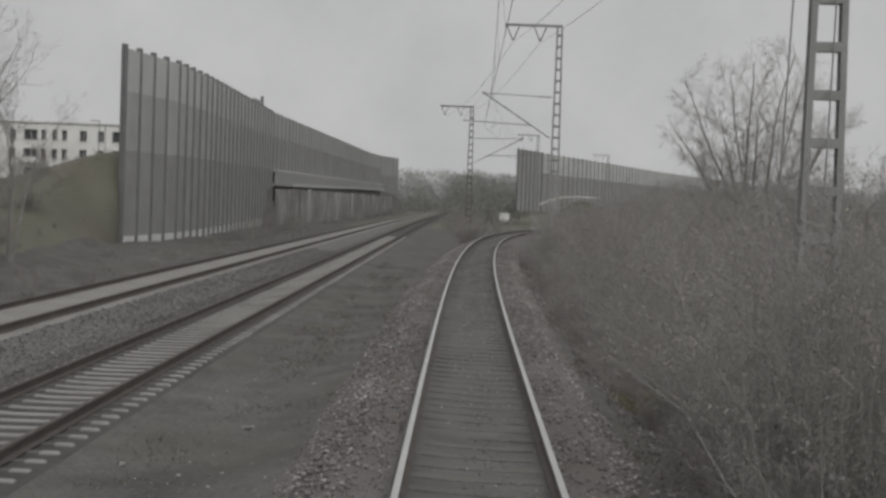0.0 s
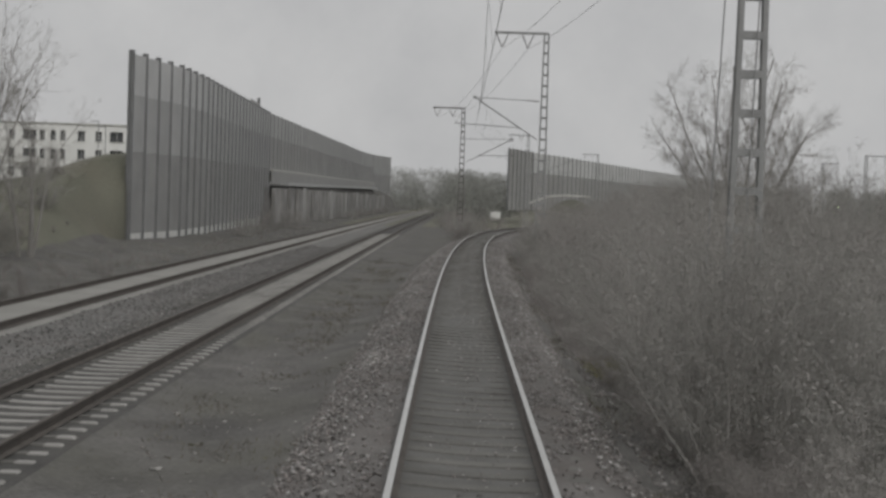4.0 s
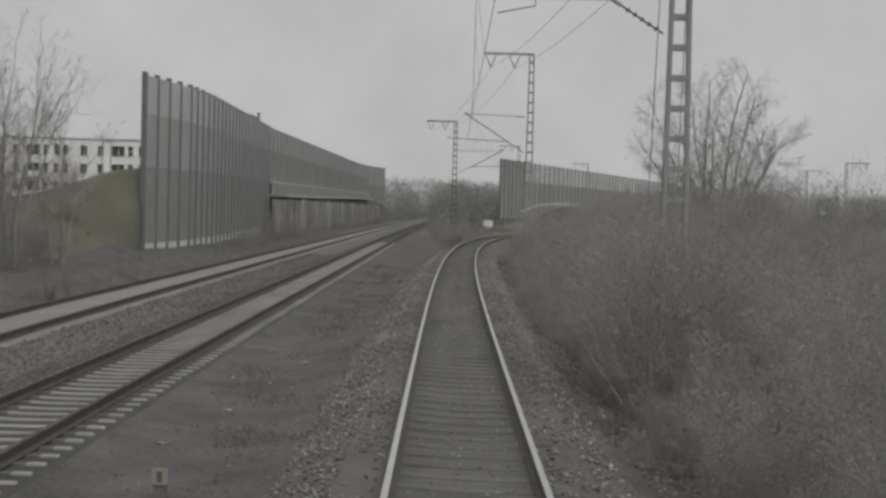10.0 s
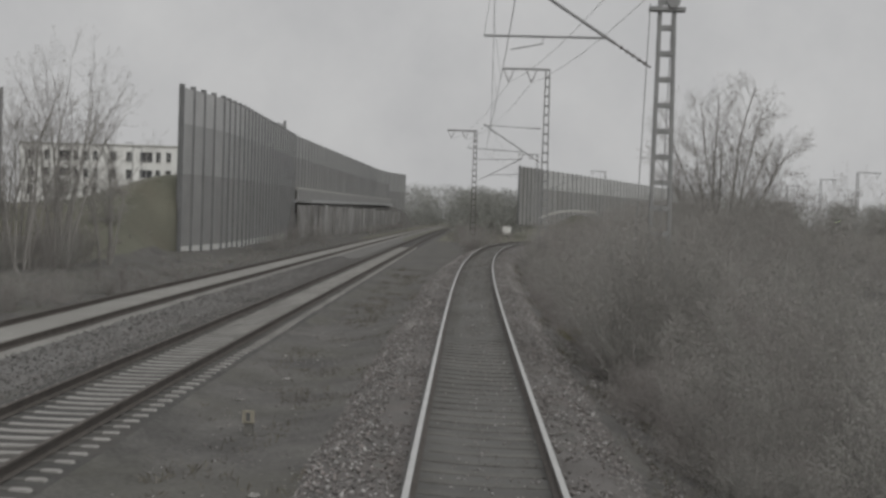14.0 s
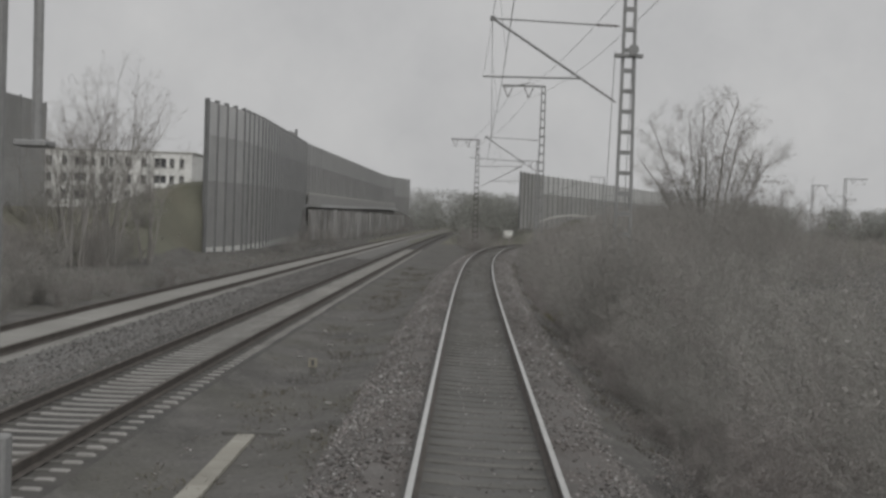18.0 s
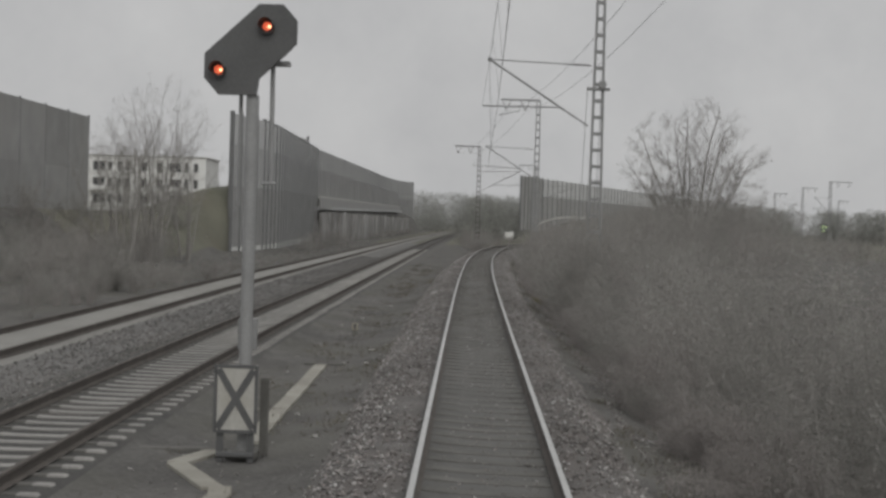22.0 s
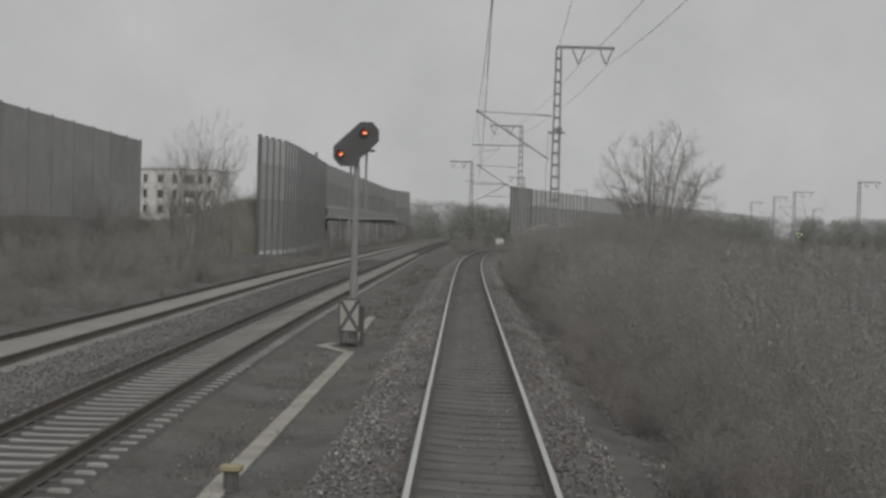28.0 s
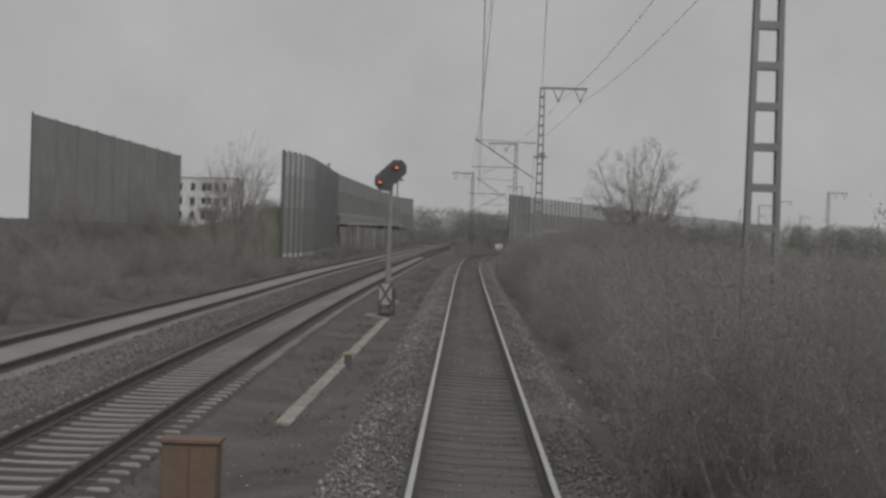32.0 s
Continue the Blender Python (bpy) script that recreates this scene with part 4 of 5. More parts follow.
def bare_tree(seed, height, spread, stems, twig_w, bushy=0.85):
    """Wood and fine twigs of a leafless, many-stemmed tree: limbs fan out, side twigs reach outwards."""
    wood, fine = Sticks(seed), Sticks(seed + 1)
    R = wood.r

    def grow(p, d, length, rad, level):
        segs = 7 if level == 0 else 4 if level == 1 else 3
        for s in range(segs):
            d2 = wood.wander(d, 0.045 + 0.035 * level)
            d2 = (d2 + Vector((0, 0, 0.012 + 0.02 * level))).normalized()
            q = p + d2 * (length / segs)
            r2 = rad * (0.87 if level == 0 else 0.80)
            if level < 3:
                wood.stick(p, q, rad, r2, 6 if level == 0 else 4)
            else:
                fine.sliver(p, q, max(rad * 2, twig_w))
            p, d, rad = q, d2, r2
            chance = (bushy * (s >= 2), bushy, 0.9 * bushy, 0.75 * bushy, 0.0)[min(level, 4)]
            for _ in range((1, 2, 2, 1, 0)[level]):
                if R.random() < chance:
                    ax = Matrix.Rotation(R.uniform(0, 2 * math.pi), 3, d) @ d.orthogonal().normalized()
                    t = R.uniform(0.5, 1.05)
                    grow(p, (d * math.cos(t) + ax * math.sin(t)).normalized(), length * R.uniform(0.28, 0.48) * (1 - 0.08 * s * (level == 0)), rad * 0.5, level + 1)
        if level < 4:
            for _ in range(2):
                grow(p, wood.wander(d, 0.22), length * R.uniform(0.3, 0.45), rad * 0.75, level + 1)

    for k in range(stems):
        a = 2 * math.pi * (k * 0.618 + R.uniform(-0.05, 0.05))
        tilt = spread * math.sqrt((k + 0.15) / stems)
        d = Vector((math.cos(a) * tilt, math.sin(a) * tilt, 1)).normalized()
        grow(Vector((math.cos(a) * 0.3, math.sin(a) * 0.3, 0.0)), d, height * R.uniform(0.62, 0.7) * (1 - 0.2 * tilt), height * 0.0095, 0)
    return wood, fine


def round_tree(seed, half, top, stems):
    """Wood and fine twigs of a leafless tree: slim limbs fan out from one foot into a broad dome of twigs."""
    wood, fine = Sticks(seed), Sticks(seed + 1)
    R = wood.r
    mid, rise = top * 0.53, top * 0.47

    def inside(p, k=1.0):
        return (p.x * p.x + p.y * p.y) / (half * k) ** 2 + ((p.z - mid) / (rise * k)) ** 2 < 1 or p.z < mid and math.hypot(p.x, p.y) < half * k * (0.62 + 0.38 * max(0.0, p.z) / mid)

    def side(d, low, high):
        ax = Matrix.Rotation(R.uniform(0, 2 * math.pi), 3, d) @ d.orthogonal().normalized()
        t = R.uniform(low, high)
        return (d * math.cos(t) + ax * math.sin(t)).normalized()

    def grow(p, d, length, rad, level, curve):
        segs = (13, 6, 4)[level]
        for k in range(segs):
            d = (wood.wander(d, (0.045, 0.09, 0.12)[level]) + Vector((0, 0, curve))).normalized()
            q = p + d * (length / segs)
            if not inside(q, 1.04):
                return
            end = rad * (0.90, 0.80, 0.74)[level]
            wood.stick(p, q, rad, end, (6, 4, 3)[level])
            p, rad = q, end
            if level == 0 and k >= 3:
                for _ in range(2):
                    grow(p, side(d, 0.45, 0.95), length * R.uniform(0.16, 0.30), rad * 0.44, 1, R.uniform(-0.05, 0.06))
            elif level == 1 and k >= 1:
                for _ in range(2):
                    grow(p, side(d, 0.4, 0.9), length * R.uniform(0.25, 0.45), rad * 0.5, 2, 0.03)
            if level and (level == 2 or k > 1):
                for _ in range(3):
                    fine.sliver(p, p + side(d, 0.25, 0.9) * R.uniform(0.25, 0.65), 0.013)

    for k in range(stems):
        a = 2 * math.pi * (k * 0.618 + R.uniform(-0.04, 0.04))
        tilt = radians(66) * ((k + 0.3) / stems) ** 0.55
        d = Vector((math.cos(a) * math.sin(tilt), math.sin(a) * math.sin(tilt), math.cos(tilt)))
        foot = Vector((math.cos(a) * 0.35, math.sin(a) * 0.35, 0.0))
        reach = 0.0
        while inside(foot + d * (reach + 0.3)):
            reach += 0.3
        grow(foot, d, reach * R.uniform(0.9, 1.02), R.uniform(0.12, 0.17), 0, 0.015 if k < stems * 0.6 else R.uniform(-0.02, 0.015))
    return wood, fine


def tree_thing(name, label, seed, x, y, height, spread, stems, twig_w, group="", z=None, bushy=0.85, dome=0.0):
    t = tagged(empty(name, pose(x, y, ground_z(x, y) - 0.1 if z is None else z)), label, "tree", group)
    wood, fine = round_tree(seed, dome, height, stems) if dome else bare_tree(seed, height, spread, stems, twig_w, bushy)
    trunk = new("trunk", wood.mesh("trunk", M_bark))
    trunk.parent = t
    crown = new("crown", fine.mesh("crown", M_twig))
    crown.parent = t
    return t


tree_thing("bare_tree", "large leafless tree with many spreading stems in the scrub", 11, 20.4, 96.0, 14.6, 1.05, 25, 0.02, "", -0.1, 0.97, 6.8)
for k, (x, y, h) in enumerate(((-19.2, 49.5, 10.0), (-20.6, 52.5, 9.2), (-21.5, 47.5, 7.6), (-18.3, 54.0, 7.6), (-19.9, 46.0, 8.4), (-23.1, 55.0, 7.4))):
    tree_thing("young_tree", "slim leafless young tree on the dark bank", 40 + k, x, y, h, 0.16, 6, 0.012, "young trees on the bank", None, 0.72)


def shrub_meshes(seed, height, width, leafy, material, twigs=4, wide=1.0, count=13, low=0.6, lean=0.55):
    stems, fine = Sticks(seed), Sticks(seed + 7)
    R = stems.r
    for _ in range(count):
        a, t = R.uniform(0, 2 * math.pi), R.uniform(0.1, 1.0)
        p = Vector((math.cos(a) * 0.3 * width * t, math.sin(a) * 0.3 * width * t, -0.1))
        d = Vector((math.cos(a) * t * lean, math.sin(a) * t * lean, 1)).normalized()
        length = height * R.uniform(low, 1.0)
        rad = R.uniform(0.005, 0.011)
        for s in range(4):
            d = stems.wander(d, 0.16)
            q = p + d * length / 4
            stems.stick(p, q, rad, rad * 0.75)
            for _ in range(5):
                e = stems.wander(d, 0.7)
                b = p.lerp(q, R.random())
                c = b + e * R.uniform(0.25, 0.6) * (0.2 * height + 0.45)
                fine.sliver(b, c, 0.0065 * wide)
                for _ in range(twigs):
                    m = b.lerp(c, R.uniform(0.2, 1))
                    fine.sliver(m, m + fine.wander(e, 0.8) * R.uniform(0.08, 0.22), 0.006 * wide)
                for _ in range(6 * leafy):
                    m = b.lerp(c, R.uniform(0.1, 1.0)) + Vector((R.gauss(0, 0.07), R.gauss(0, 0.07), R.gauss(0, 0.07)))
                    fine.sliver(m, m + fine.wander(Vector((0, 0, 0.2)), 1.0) * R.uniform(0.026, 0.055) * wide, R.uniform(0.009, 0.020) * wide)
            p, rad = q, rad * 0.75
    return stems.mesh("branchwork", M_bark), fine.mesh("foliage", material)


SHRUBS = [shrub_meshes(100 + 10 * k, 1.0 * h, w, leaf, m) for k, (h, w, leaf, m) in enumerate((
    (2.6, 2.2, 3, M_shrub), (2.3, 2.4, 4, M_shrub), (2.9, 2.0, 2, M_twig), (2.4, 2.6, 4, M_shrub), (2.7, 2.2, 3, M_dry)))]
SHRUBS_FAR = [shrub_meshes(500 + 10 * k, h, w, leaf, m, 2, 1.5) for k, (h, w, leaf, m) in enumerate(((2.6, 2.2, 2, M_shrub), (2.3, 2.4, 2, M_shrub), (2.9, 2.0, 1, M_twig), (2.4, 2.6, 2, M_shrub), (2.7, 2.2, 2, M_dry)))]
SHRUBS_TALL = [shrub_meshes(700 + 10 * k, h, w, leaf, m, 4, 1.3, 20) for k, (h, w, leaf, m) in enumerate(((4.6, 3.6, 1, M_shrub), (4.1, 4.0, 1, M_shrub), (4.9, 3.4, 1, M_twig), (4.3, 4.0, 1, M_shrub), (4.5, 3.6, 1, M_dry)))]
SHRUBS_DENSE = [shrub_meshes(900 + 10 * k, 2.9, 2.4, 1, m, 5, 1.0, 16, 0.72, 0.28) for k, m in enumerate((M_shrub, M_twig, M_shrub))]
BRAMBLES = [shrub_meshes(300 + 10 * k, 0.95, 1.7, 3, m) for k, m in enumerate((M_dry, M_shrub, M_dry))]


MOSS = shrub_meshes(400, 0.9, 1.9, 9, M_moss)[1]


def plant(kind, label, group, meshes, x, y, size, tall=1.0, sink=0.0):
    t = empty(kind)
    t.matrix_world = Matrix.LocRotScale((x, y, ground_z(x, y) - sink), Euler((0, 0, random.uniform(0, 6.28))), (size, size, size * tall))
    tagged(t, label, "shrub", group)
    for name, me in zip(("branchwork", "foliage"), meshes):
        ob = tagged(new(name, me), kind="stuff")
        ob.parent = t
    return t


SHRUB_LABELS = ("dense leafless grey-brown shrub beside the track", "tangled olive-brown shrub beside the track", "thin grey twiggy shrub beside the track", "broad tangled olive shrub beside the track", "dry reddish-brown shrub beside the track")
rng_v = random.Random(5)
y = -62.0
while y < 112:
    for row, (d0, tall0) in enumerate(((3.75, 0.78), (4.9, 1.3), (6.6, 1.3))):
        if row == 2 and rng_v.random() < 0.25:
            continue
        k = rng_v.randrange(5)
        dx = d0 + rng_v.uniform(-0.35, 0.5)
        x = own_x(y) + dx
        if row == 1 and (abs(y - 16.8) < 0.8 or abs(y + 46.9) < 0.8):
            continue
        size = tall0 * rng_v.uniform(0.85, 1.15)
        plant("shrub", SHRUB_LABELS[k], "shrubs along the track", SHRUBS[k], x, y + rng_v.uniform(-0.6, 0.6), size)
    y += 1.95
for my, mx, big, many, lean in ((16.8, 4.12, 1.40, 10, 0.27), (-46.9, 4.04, 1.27, 13, 0.36), (71.2, 4.5, 1.0, 5, 0.1)):
    for k in range(many):
        plant("shrub", ("dense upright olive-grey shrub in front of the mast", "dense upright grey-brown shrub in front of the mast", "dense upright olive-grey shrub in front of the mast")[k % 3], "shrubs along the track", SHRUBS_DENSE[k % 3], mx - rng_v.uniform(0.0, lean) * (0.6 + 0.42 * k) + rng_v.uniform(-0.2, 0.25), my - 0.6 - 0.42 * k, big * rng_v.uniform(0.97, 1.03) - 0.015 * k)
plant("grass_tuft", "low yellow-green mossy tuft at the ballast edge", "tufts at the ballast edge", (BRAMBLES[0][0], MOSS), 3.2, 21.6, 1.0, 0.7)
plant("grass_tuft", "low yellow-green mossy tuft at the ballast edge", "tufts at the ballast edge", (BRAMBLES[0][0], MOSS), 3.24, -21.6, 0.8, 0.6)
for k in range(96):
    y = -60 + k * 1.15 + rng_v.uniform(-0.5, 0.5)
    j = rng_v.randrange(3)
    plant("bramble", ("dry reddish-brown bramble under the shrubs", "low olive bramble under the shrubs", "dry reddish-brown bramble under the shrubs")[j], "brambles under the shrubs", BRAMBLES[j], own_x(y) + 3.35 + rng_v.uniform(-0.2, 0.3), y, rng_v.uniform(0.9, 1.25))
for k in range(108):
    y = -60 + k * 1.25 + rng_v.uniform(-0.7, 0.7)
    j = rng_v.randrange(3)
    plant("bramble", ("dry reddish-brown bramble at the ballast edge", "low olive bramble at the ballast edge", "dry reddish-brown bramble at the ballast edge")[j], "brambles at the ballast edge", BRAMBLES[j], own_x(y) + 2.85 + rng_v.uniform(-0.1, 0.5), y, rng_v.uniform(0.6, 0.95))
def scrub(name, label, spots):
    """Many far shrubs, joined into one mesh."""
    vs, fs, mats, n = [], [], [], 0
    used = [M_bark, M_shrub, M_twig, M_dry]
    for x, y, size, j in spots:
        m = np.array(Matrix.LocRotScale((x, y, ground_z(x, y) - 0.05), Euler((0, 0, rng_v.uniform(0, 6.28))), (size, size, size)))
        for me in (SHRUBS_FAR + SHRUBS_TALL)[j]:
            v = np.empty(len(me.vertices) * 3)
            me.vertices.foreach_get("co", v)
            f = np.empty(len(me.loops), np.int32)
            me.loops.foreach_get("vertex_index", f)
            vs.append(v.reshape(-1, 3) @ m[:3, :3].T + m[:3, 3])
            fs.append(f.reshape(-1, 4) + n)
            mats.append(np.full(len(f) // 4, used.index(me.materials[0]), np.int32))
            n += len(me.vertices)
    vs, fs, mats = np.concatenate(vs), np.concatenate(fs), np.concatenate(mats)
    me = bpy.data.meshes.new(name)
    me.vertices.add(len(vs))
    me.vertices.foreach_set("co", vs.ravel())
    me.loops.add(fs.size)
    me.loops.foreach_set("vertex_index", fs.ravel().astype(np.int32))
    me.polygons.add(len(fs))
    me.polygons.foreach_set("loop_start", np.arange(0, fs.size, 4, dtype=np.int32))
    me.polygons.foreach_set("loop_total", np.full(len(fs), 4, dtype=np.int32))
    me.polygons.foreach_set("material_index", mats)
    for m in used:
        me.materials.append(m)
    me.update()
    me.validate()
    return tagged(new(name, me), label, "scrub", kind="stuff")


R5 = rng_v
scrub("scrub_field", "grey-brown leafless scrub beyond the track", [(R5.uniform(9.5, 32), R5.uniform(-30, 150), R5.uniform(0.8, 1.1), R5.randrange(5)) for _ in range(70)] + [(own_x(yy) + R5.uniform(7.0, 14.5), yy, R5.uniform(0.82, 1.08), 5 + R5.randrange(5)) for yy in (R5.uniform(28, 112) for _ in range(85))] + [(R5.uniform(20, 78), R5.uniform(20, 190), R5.uniform(0.46, 0.58), 5 + R5.randrange(5)) for _ in range(190)] + [(x, y, R5.uniform(0.85, 1.1) * (1.0 if x < 25 else 0.62), 5 + R5.randrange(5)) for x, y in ((R5.uniform(13.5, 38), R5.uniform(84, 122)) for _ in range(66))])
scrub("scrub_bank", "dark leafless scrub on the bank", [(x, y, size, j) for x, y, size, j in ((R5.uniform(-27.5, -14.6), R5.uniform(-40, 77), R5.uniform(0.6, 1.05), R5.randrange(5)) for _ in range(260)) if y < 30 or x < -15.5 - 0.16 * (y - 30)] + [(R5.uniform(-15.5, -13.2), y, R5.uniform(0.25, 0.5) * (0.45 if y > 38 else 1.0), R5.randrange(5)) for y in (R5.uniform(-45, 80) for _ in range(150))])
scrub("low_weeds", "low dark weeds on the bank and along the wall's foot", [(R5.uniform(-17.6, -13.3), R5.uniform(28, 140), R5.uniform(0.12, 0.22), R5.randrange(5)) for _ in range(150)] + [(wall_line(70) - R5.uniform(0.6, 9.0), R5.uniform(52, 84), R5.uniform(0.10, 0.2), R5.randrange(5)) for _ in range(120)])
scrub("scrub_foot", "low leafless scrub at the foot of the wall", [(R5.uniform(-17.9, -15.5), R5.uniform(95, 330), R5.uniform(0.4, 0.9), R5.randrange(5)) for _ in range(50)])
spots_mid = []
for _ in range(40):
    y = R5.uniform(112, 230)
    spots_mid.append((R5.uniform(-2.0, min(own_x(min(y, 150)) - 3.2, 3.0 if y > 135 else 9)), y, R5.uniform(0.6, 1.2), R5.randrange(5)))
scrub("scrub_between", "leafless scrub between the diverging lines", spots_mid)


def far_woods():
    """Far leafless woods as thousands of twig and clump slivers with an uneven top."""
    s = Sticks(77)
    R = s.r
    spots = []
    for k in range(120):
        f = k / 119
        spots.append((-48 + 75 * f + R.uniform(-4, 4), R.uniform(430, 520), R.uniform(9, 15)))
    for k in range(390):
        f = k / 389
        spots.append((28 + 260 * f, 470 - 190 * f + R.uniform(-25, 25), R.uniform(9.0, 11.5) - 2.0 * f))
    for k in range(26):
        spots.append((R.uniform(-1, 9), R.uniform(215, 300), R.uniform(6, 9.5)))
    for k in range(60):
        spots.append((R.uniform(-90, -30), R.uniform(260, 420), R.uniform(7, 11)))
    for x, y, h in spots:
        g = ground_z(x, y)
        s.stick(Vector((x, y, g - 0.3)), Vector((x, y, g + h * 0.7)), 0.16, 0.06, 4)
        for _ in range(540):
            t = R.random() ** 0.85
            rad = h * 0.44 * (0.55 + 0.6 * math.sin(math.pi * min(1, t * 0.9 + 0.12)))
            a = R.uniform(0, 6.28)
            rr = rad * math.sqrt(R.random())
            p = Vector((x + rr * math.cos(a), y + rr * math.sin(a), g + h * (0.04 + 0.96 * t)))
            thick = 1.0 + 1.0 * max(0.0, 0.7 - t)
            s.sliver(p, p + s.wander(Vector((0, 0, 0.7)), 0.6) * R.uniform(0.4, 1.1) * thick, R.uniform(0.05, 0.19) * thick)
    ob = new("far_woods", s.mesh("far_woods", M_wood))
    return tagged(ob, "far leafless woods, twigs coloured pale grey for haze", "woods", kind="stuff")


far_woods()


# ---------- ground litter and ballast stones ----------
def scatter(name, label, category, count, place, size, material, seed, flat=0.7):
    """Many small angular stones joined into one mesh."""
    r = np.random.default_rng(seed)
    base = np.array([(1, 1, 1), (-1, -1, 1), (-1, 1, -1), (1, -1, -1), (0, 0, 1.5), (0, 0, -1.2), (1.45, 0, 0), (-1.4, 0, 0)], float) * 0.55
    tris = np.array([(0, 4, 6), (0, 6, 2), (0, 2, 4), (4, 1, 6), (1, 3, 6), (3, 2, 6), (4, 2, 7), (4, 7, 1), (1, 7, 3), (3, 7, 2), (3, 5, 2), (1, 5, 3)])
    pos = np.array([place(r) for _ in range(count)])
    ang = r.uniform(0, 2 * np.pi, (count, 2))
    s = r.uniform(size[0], size[1], (count, 1, 1))
    jit = r.normal(0, 0.16, (count, len(base), 3))
    v = (base[None] + jit) * s
    c, n = np.cos(ang[:, :1]), np.sin(ang[:, :1])
    x, y = v[:, :, 0] * c - v[:, :, 1] * n, v[:, :, 0] * n + v[:, :, 1] * c
    c, n = np.cos(ang[:, 1:]), np.sin(ang[:, 1:])
    y, z = y * c - v[:, :, 2] * n, y * n + v[:, :, 2] * c
    v = np.stack([x, y, z * flat], 2) + pos[:, None]
    f = (tris[None] + (np.arange(count) * len(base))[:, None, None]).reshape(-1, 3)
    me = bpy.data.meshes.new(name)
    v = v.reshape(-1, 3)
    me.vertices.add(len(v))
    me.vertices.foreach_set("co", v.ravel())
    me.loops.add(len(f) * 3)
    me.loops.foreach_set("vertex_index", f.ravel().astype(np.int32))
    me.polygons.add(len(f))
    me.polygons.foreach_set("loop_start", np.arange(0, len(f) * 3, 3, dtype=np.int32))
    me.polygons.foreach_set("loop_total", np.full(len(f), 3, dtype=np.int32))
    me.materials.append(material)
    me.update()
    me.validate()
    return tagged(new(name, me), label, category, kind="stuff")


def bed_height(d, low=-0.78, half=1.35):
    """Top of a ballast bed at a distance from its middle, above the rail's height."""
    d = abs(d)
    if d < 0.85:
        return -0.21
    if d < half:
        return -0.19
    if d < half + 0.12:
        return -0.20 - 0.5 * (d - half)
    if d < half + 0.55:
        return -0.26 + (low * 0.62 + 0.26) * (d - half - 0.12) / 0.43
    return low * 0.62 + low * 0.38 * (d - half - 0.55) / 0.4


def patchy(r, x, y, share):
    """Stones lie in uneven drifts: whether one lies here."""
    return noise.noise((x * 0.9, y * 0.55, 5.3)) + 0.6 * noise.noise((x * 3.1, y * 2.2, 8.1)) + r.normal(0, 0.25) > share


def shoulder(r):
    for _ in range(6):
        yy = -63 + 150 * r.random() ** 1.15
        d = (0.86 + 1.5 * r.random()) * (1 if r.random() < 0.5 else -1)
        if patchy(r, d, yy, -0.25):
            break
    return own_x(yy) + d, yy, own_z(yy) + bed_height(d) - CANT * max(-1.5, min(1.5, d)) + 0.014


def between(r):
    yy = -63 + 140 * r.random()
    d = r.uniform(-0.68, 0.68)
    return own_x(yy) + d, yy, own_z(yy) + bed_height(d) + 0.004


def verge(r):
    yy = -63 + 130 * r.random()
    x = r.uniform(-4.6, -2.2)
    return x, yy, max(ground_z(x, yy), -0.9) + 0.01


def near_bed(r):
    yy = -63 + 150 * r.random()
    d = r.uniform(-2.0, 2.0)
    return near_x(yy) + d, yy, LEFT_Z + bed_height(d, -0.45) - (0.022 if abs(d) < 1.34 else 0.03)


def outer(r):
    yy = -63 + 150 * r.random() ** 1.15
    left = r.random() < 0.6
    d = (1.45 + abs(r.normal(0, 0.42))) if left else (1.55 + abs(r.normal(0, 0.35)))
    d = min(d, 2.4) * (-1 if left else 1)
    if not patchy(r, d, yy, 0.05):
        d = d * 0.9
        yy -= 0.35
    return own_x(yy) + d, yy, own_z(yy) + bed_height(d) - CANT * max(-1.5, min(1.5, d)) + 0.022


def middle(r):
    yy = -63 + 150 * r.random()
    x = r.uniform(-9.7, -7.6) + left_bend(yy)
    return x, yy, max(ground_z(x, yy), LEFT_Z + bed_height(x - near_x(yy), -0.45), flat_far(yy) + bed_height(x - far_x(yy), -0.53, 1.12)) + 0.008


def toe(r):
    yy = -63 + 140 * r.random()
    d = 2.15 + abs(r.normal(0, 0.35))
    x = own_x(yy) + d
    return x, yy, ground_z(x, yy) + 0.012


def lost(r):
    """Where drifts of dead grass and leaves lie on the dark soil."""
    for _ in range(8):
        yy = -63 + 135 * r.random()
        x = r.uniform(-4.9, -2.05) if r.random() < 0.55 else own_x(yy) + r.uniform(1.95, 3.6)
        if noise.noise((x * 0.8, yy * 0.5, 2.2)) + 0.5 * noise.noise((x * 2.7, yy * 2.1, 4.4)) > 0.1:
            break
    return x, yy, max(ground_z(x, yy), own_z(yy) + bed_height(x - own_x(yy)) if abs(x - own_x(yy)) < 2.3 else -9)


def dead_grass(count, seed):
    s = Sticks(seed)
    r = np.random.default_rng(seed)
    for _ in range(count):
        p = Vector(lost(r))
        for _ in range(5):
            b = p + Vector((r.normal(0, 0.05), r.normal(0, 0.05), -0.01))
            s.sliver(b, b + s.wander(Vector((0, 0, 0.55)), 0.8) * r.uniform(0.04, 0.17), r.uniform(0.006, 0.016))
    return tagged(new("dead_grass", s.mesh("dead_grass", M_deadgrass)), "short dead grass and weeds in drifts on dark soil", "grass", kind="stuff")


dead_grass(8500, 71)


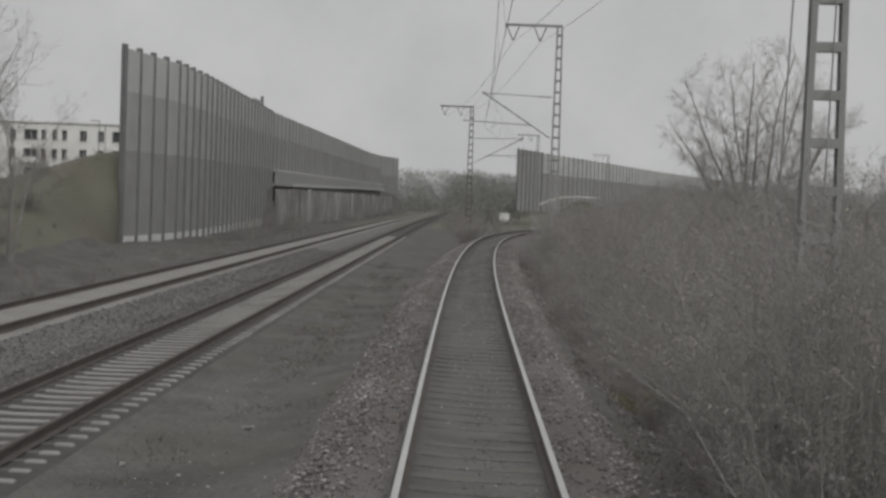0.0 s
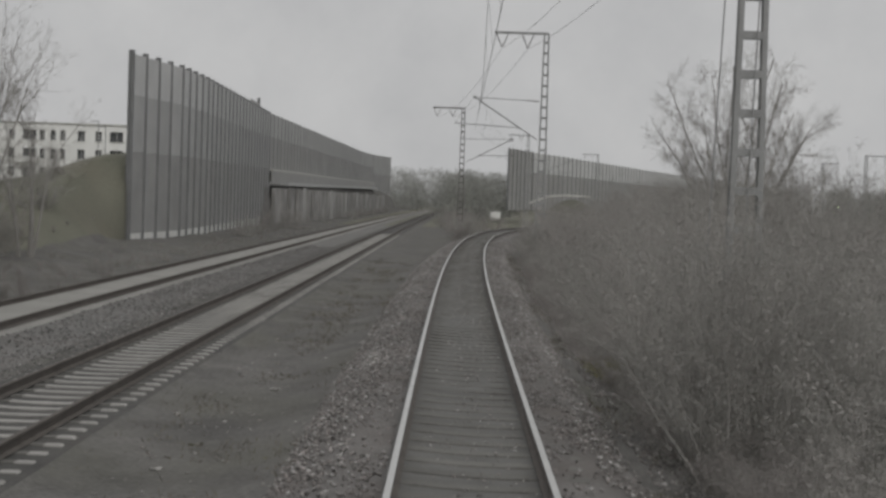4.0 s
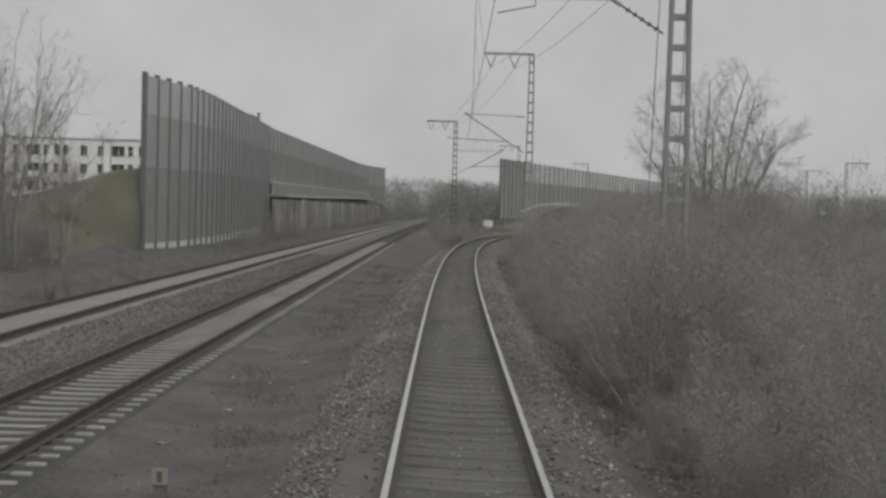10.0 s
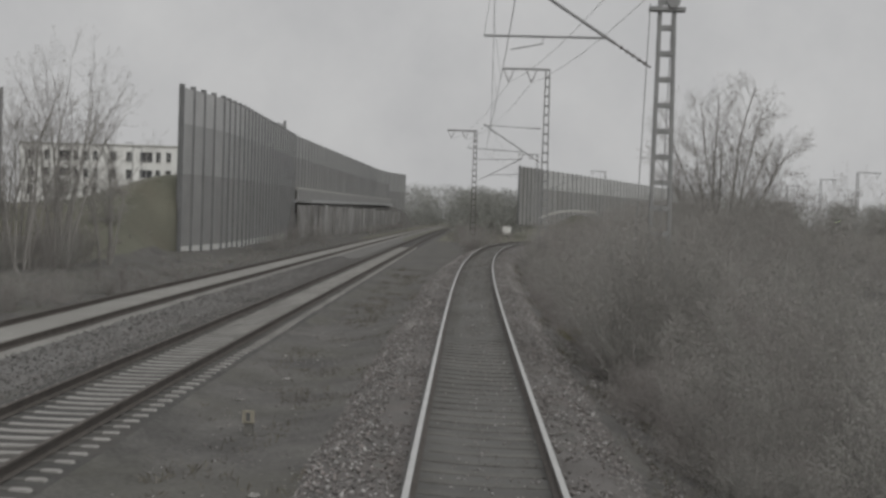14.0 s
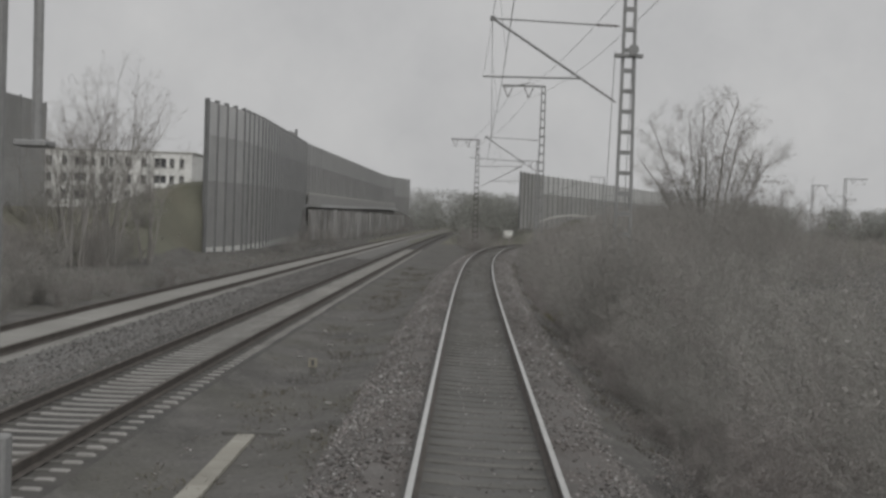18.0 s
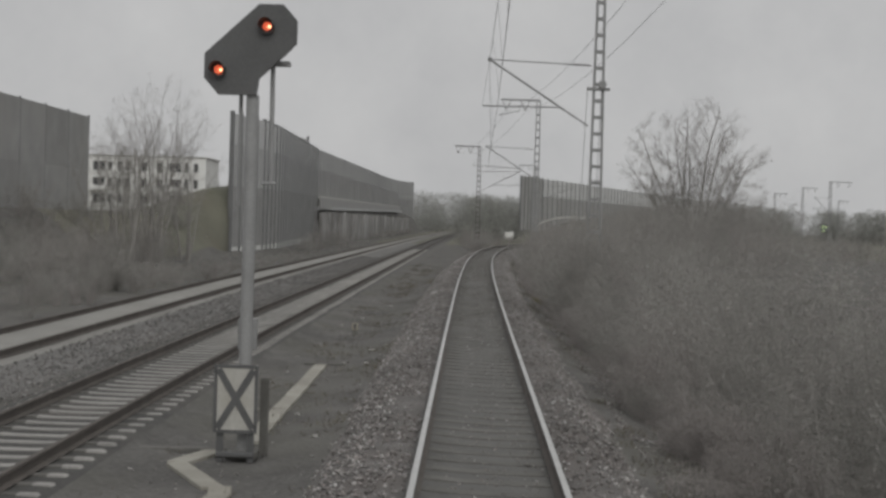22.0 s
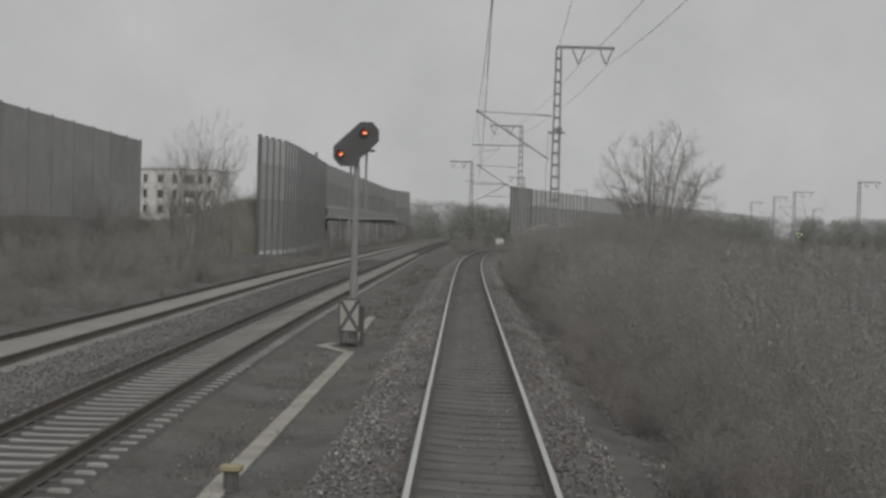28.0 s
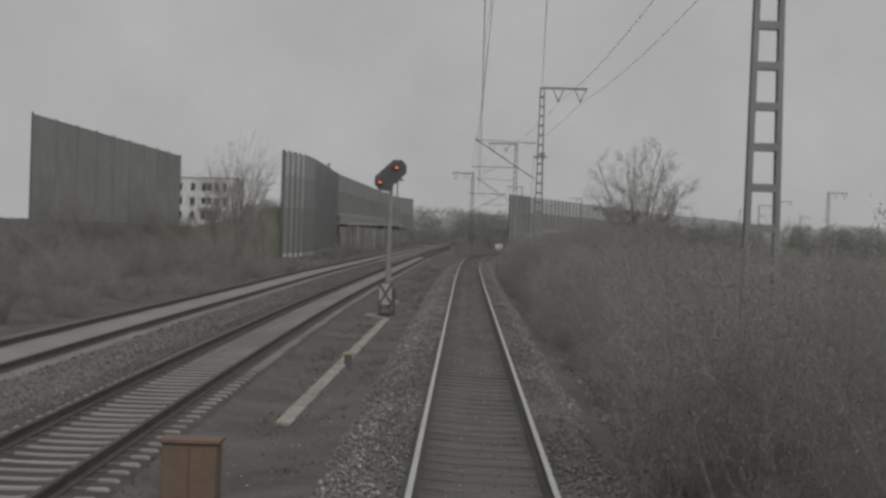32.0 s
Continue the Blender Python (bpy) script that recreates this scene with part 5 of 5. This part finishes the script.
def paper_scrap(x, y, size, turn):
    """A crumpled pale scrap lying on the ground."""
    r = random.Random(int(x * 100) + int(y * 10))
    bm = bmesh.new()
    n = 4
    grid = [[bm.verts.new(((i / n - 0.5) * size * 1.5, (j / n - 0.5) * size, r.uniform(0.0, 0.4) * size)) for i in range(n + 1)] for j in range(n + 1)]
    for j in range(n):
        for i in range(n):
            bm.faces.new((grid[j][i], grid[j][i + 1], grid[j + 1][i + 1], grid[j + 1][i]))
    bmesh.ops.solidify(bm, geom=list(bm.faces), thickness=0.004)
    ob = part("paper_scrap", bm, M_scrap)
    ob.matrix_world = pose(x, y, ground_z(x, y) + 0.005, 0, 0, turn)
    return tagged(ob, "crumpled dirty white scrap lying on dark soil", "litter", "scraps beside the track")


for x, y, size in ((-2.58, 1.0, 0.13), (-2.35, -12.9, 0.10), (-4.37, -15.4, 0.14), (-4.6, 10.9, 0.13), (-2.46, -2.2, 0.10), (-3.0, -1.65, 0.08), (-2.97, -9.9, 0.09), (-4.1, 9.2, 0.1), (-4.3, 16.5, 0.12), (-3.2, 19.5, 0.11), (-2.7, 24.0, 0.12), (-3.7, 12.4, 0.09)):
    paper_scrap(x, y, size, x * 97 % 180)

scatter("middle_stones", "grey ballast stones between the two left tracks", "ballast", 18000, middle, (0.018, 0.045), M_greystone, 12)
scatter("toe_stones", "stones strewn below the ballast shoulder on dark soil", "ballast", 6500, toe, (0.016, 0.042), M_stone, 15)
scatter("shoulder_stones", "pale larger ballast stones along the shoulders", "ballast", 15000, outer, (0.016, 0.044), M_palestone, 8)
scatter("ballast_stones", "loose angular brown and grey ballast stones", "ballast", 54000, shoulder, (0.012, 0.038), M_stone, 3)
scatter("soil_litter", "scattered pale small stones on the dark soil", "litter", 2600, verge, (0.012, 0.035), M_palestone, 5, 0.5)
scatter("bed_grit", "small dirty stones between the dark sleepers", "ballast", 5000, between, (0.012, 0.028), M_stone, 9, 0.6)
scatter("bed_stones", "dark small stones between pale sleepers", "ballast", 14000, near_bed, (0.018, 0.036), M_beddark, 6)


# ---------- sleepers ----------
def lay(track, line, height, y0, count, mesh, drop, cant=0.0, gap=0.6):
    for k in range(count):
        yy = y0 + gap * k
        slope = line(yy + 0.5) - line(yy - 0.5)
        ob = new("sleeper", mesh)
        ob.parent = track
        ob.matrix_world = Matrix.Translation((line(yy) + random.uniform(-0.012, 0.012), yy + random.uniform(-0.012, 0.012), height(yy) + drop)) @ Matrix.Rotation(-math.atan(slope) + random.uniform(-0.006, 0.006), 4, "Z") @ Matrix.Rotation(cant, 4, "Y")


# dark seats paint the rail's shadow, with dirt, onto the pale sleepers
lay(near_track, near_x, flat_left, -57.72, 318, sleeper_mesh("pale_sleeper", 2.45, 0.19, M_sleeper, M_sleeperdark), -0.172, gap=0.5662)
lay(own_track, own_x, own_z, -62, 280, sleeper_mesh("dark_sleeper", 2.5, 0.26, M_sleeperdark), -0.198, cant=CANT)
lay(far_track, far_x, flat_far, -50, 290, sleeper_mesh("dusty_sleeper", 2.2, 0.26, M_bedpale), -0.19, cant=FAR_CANT)
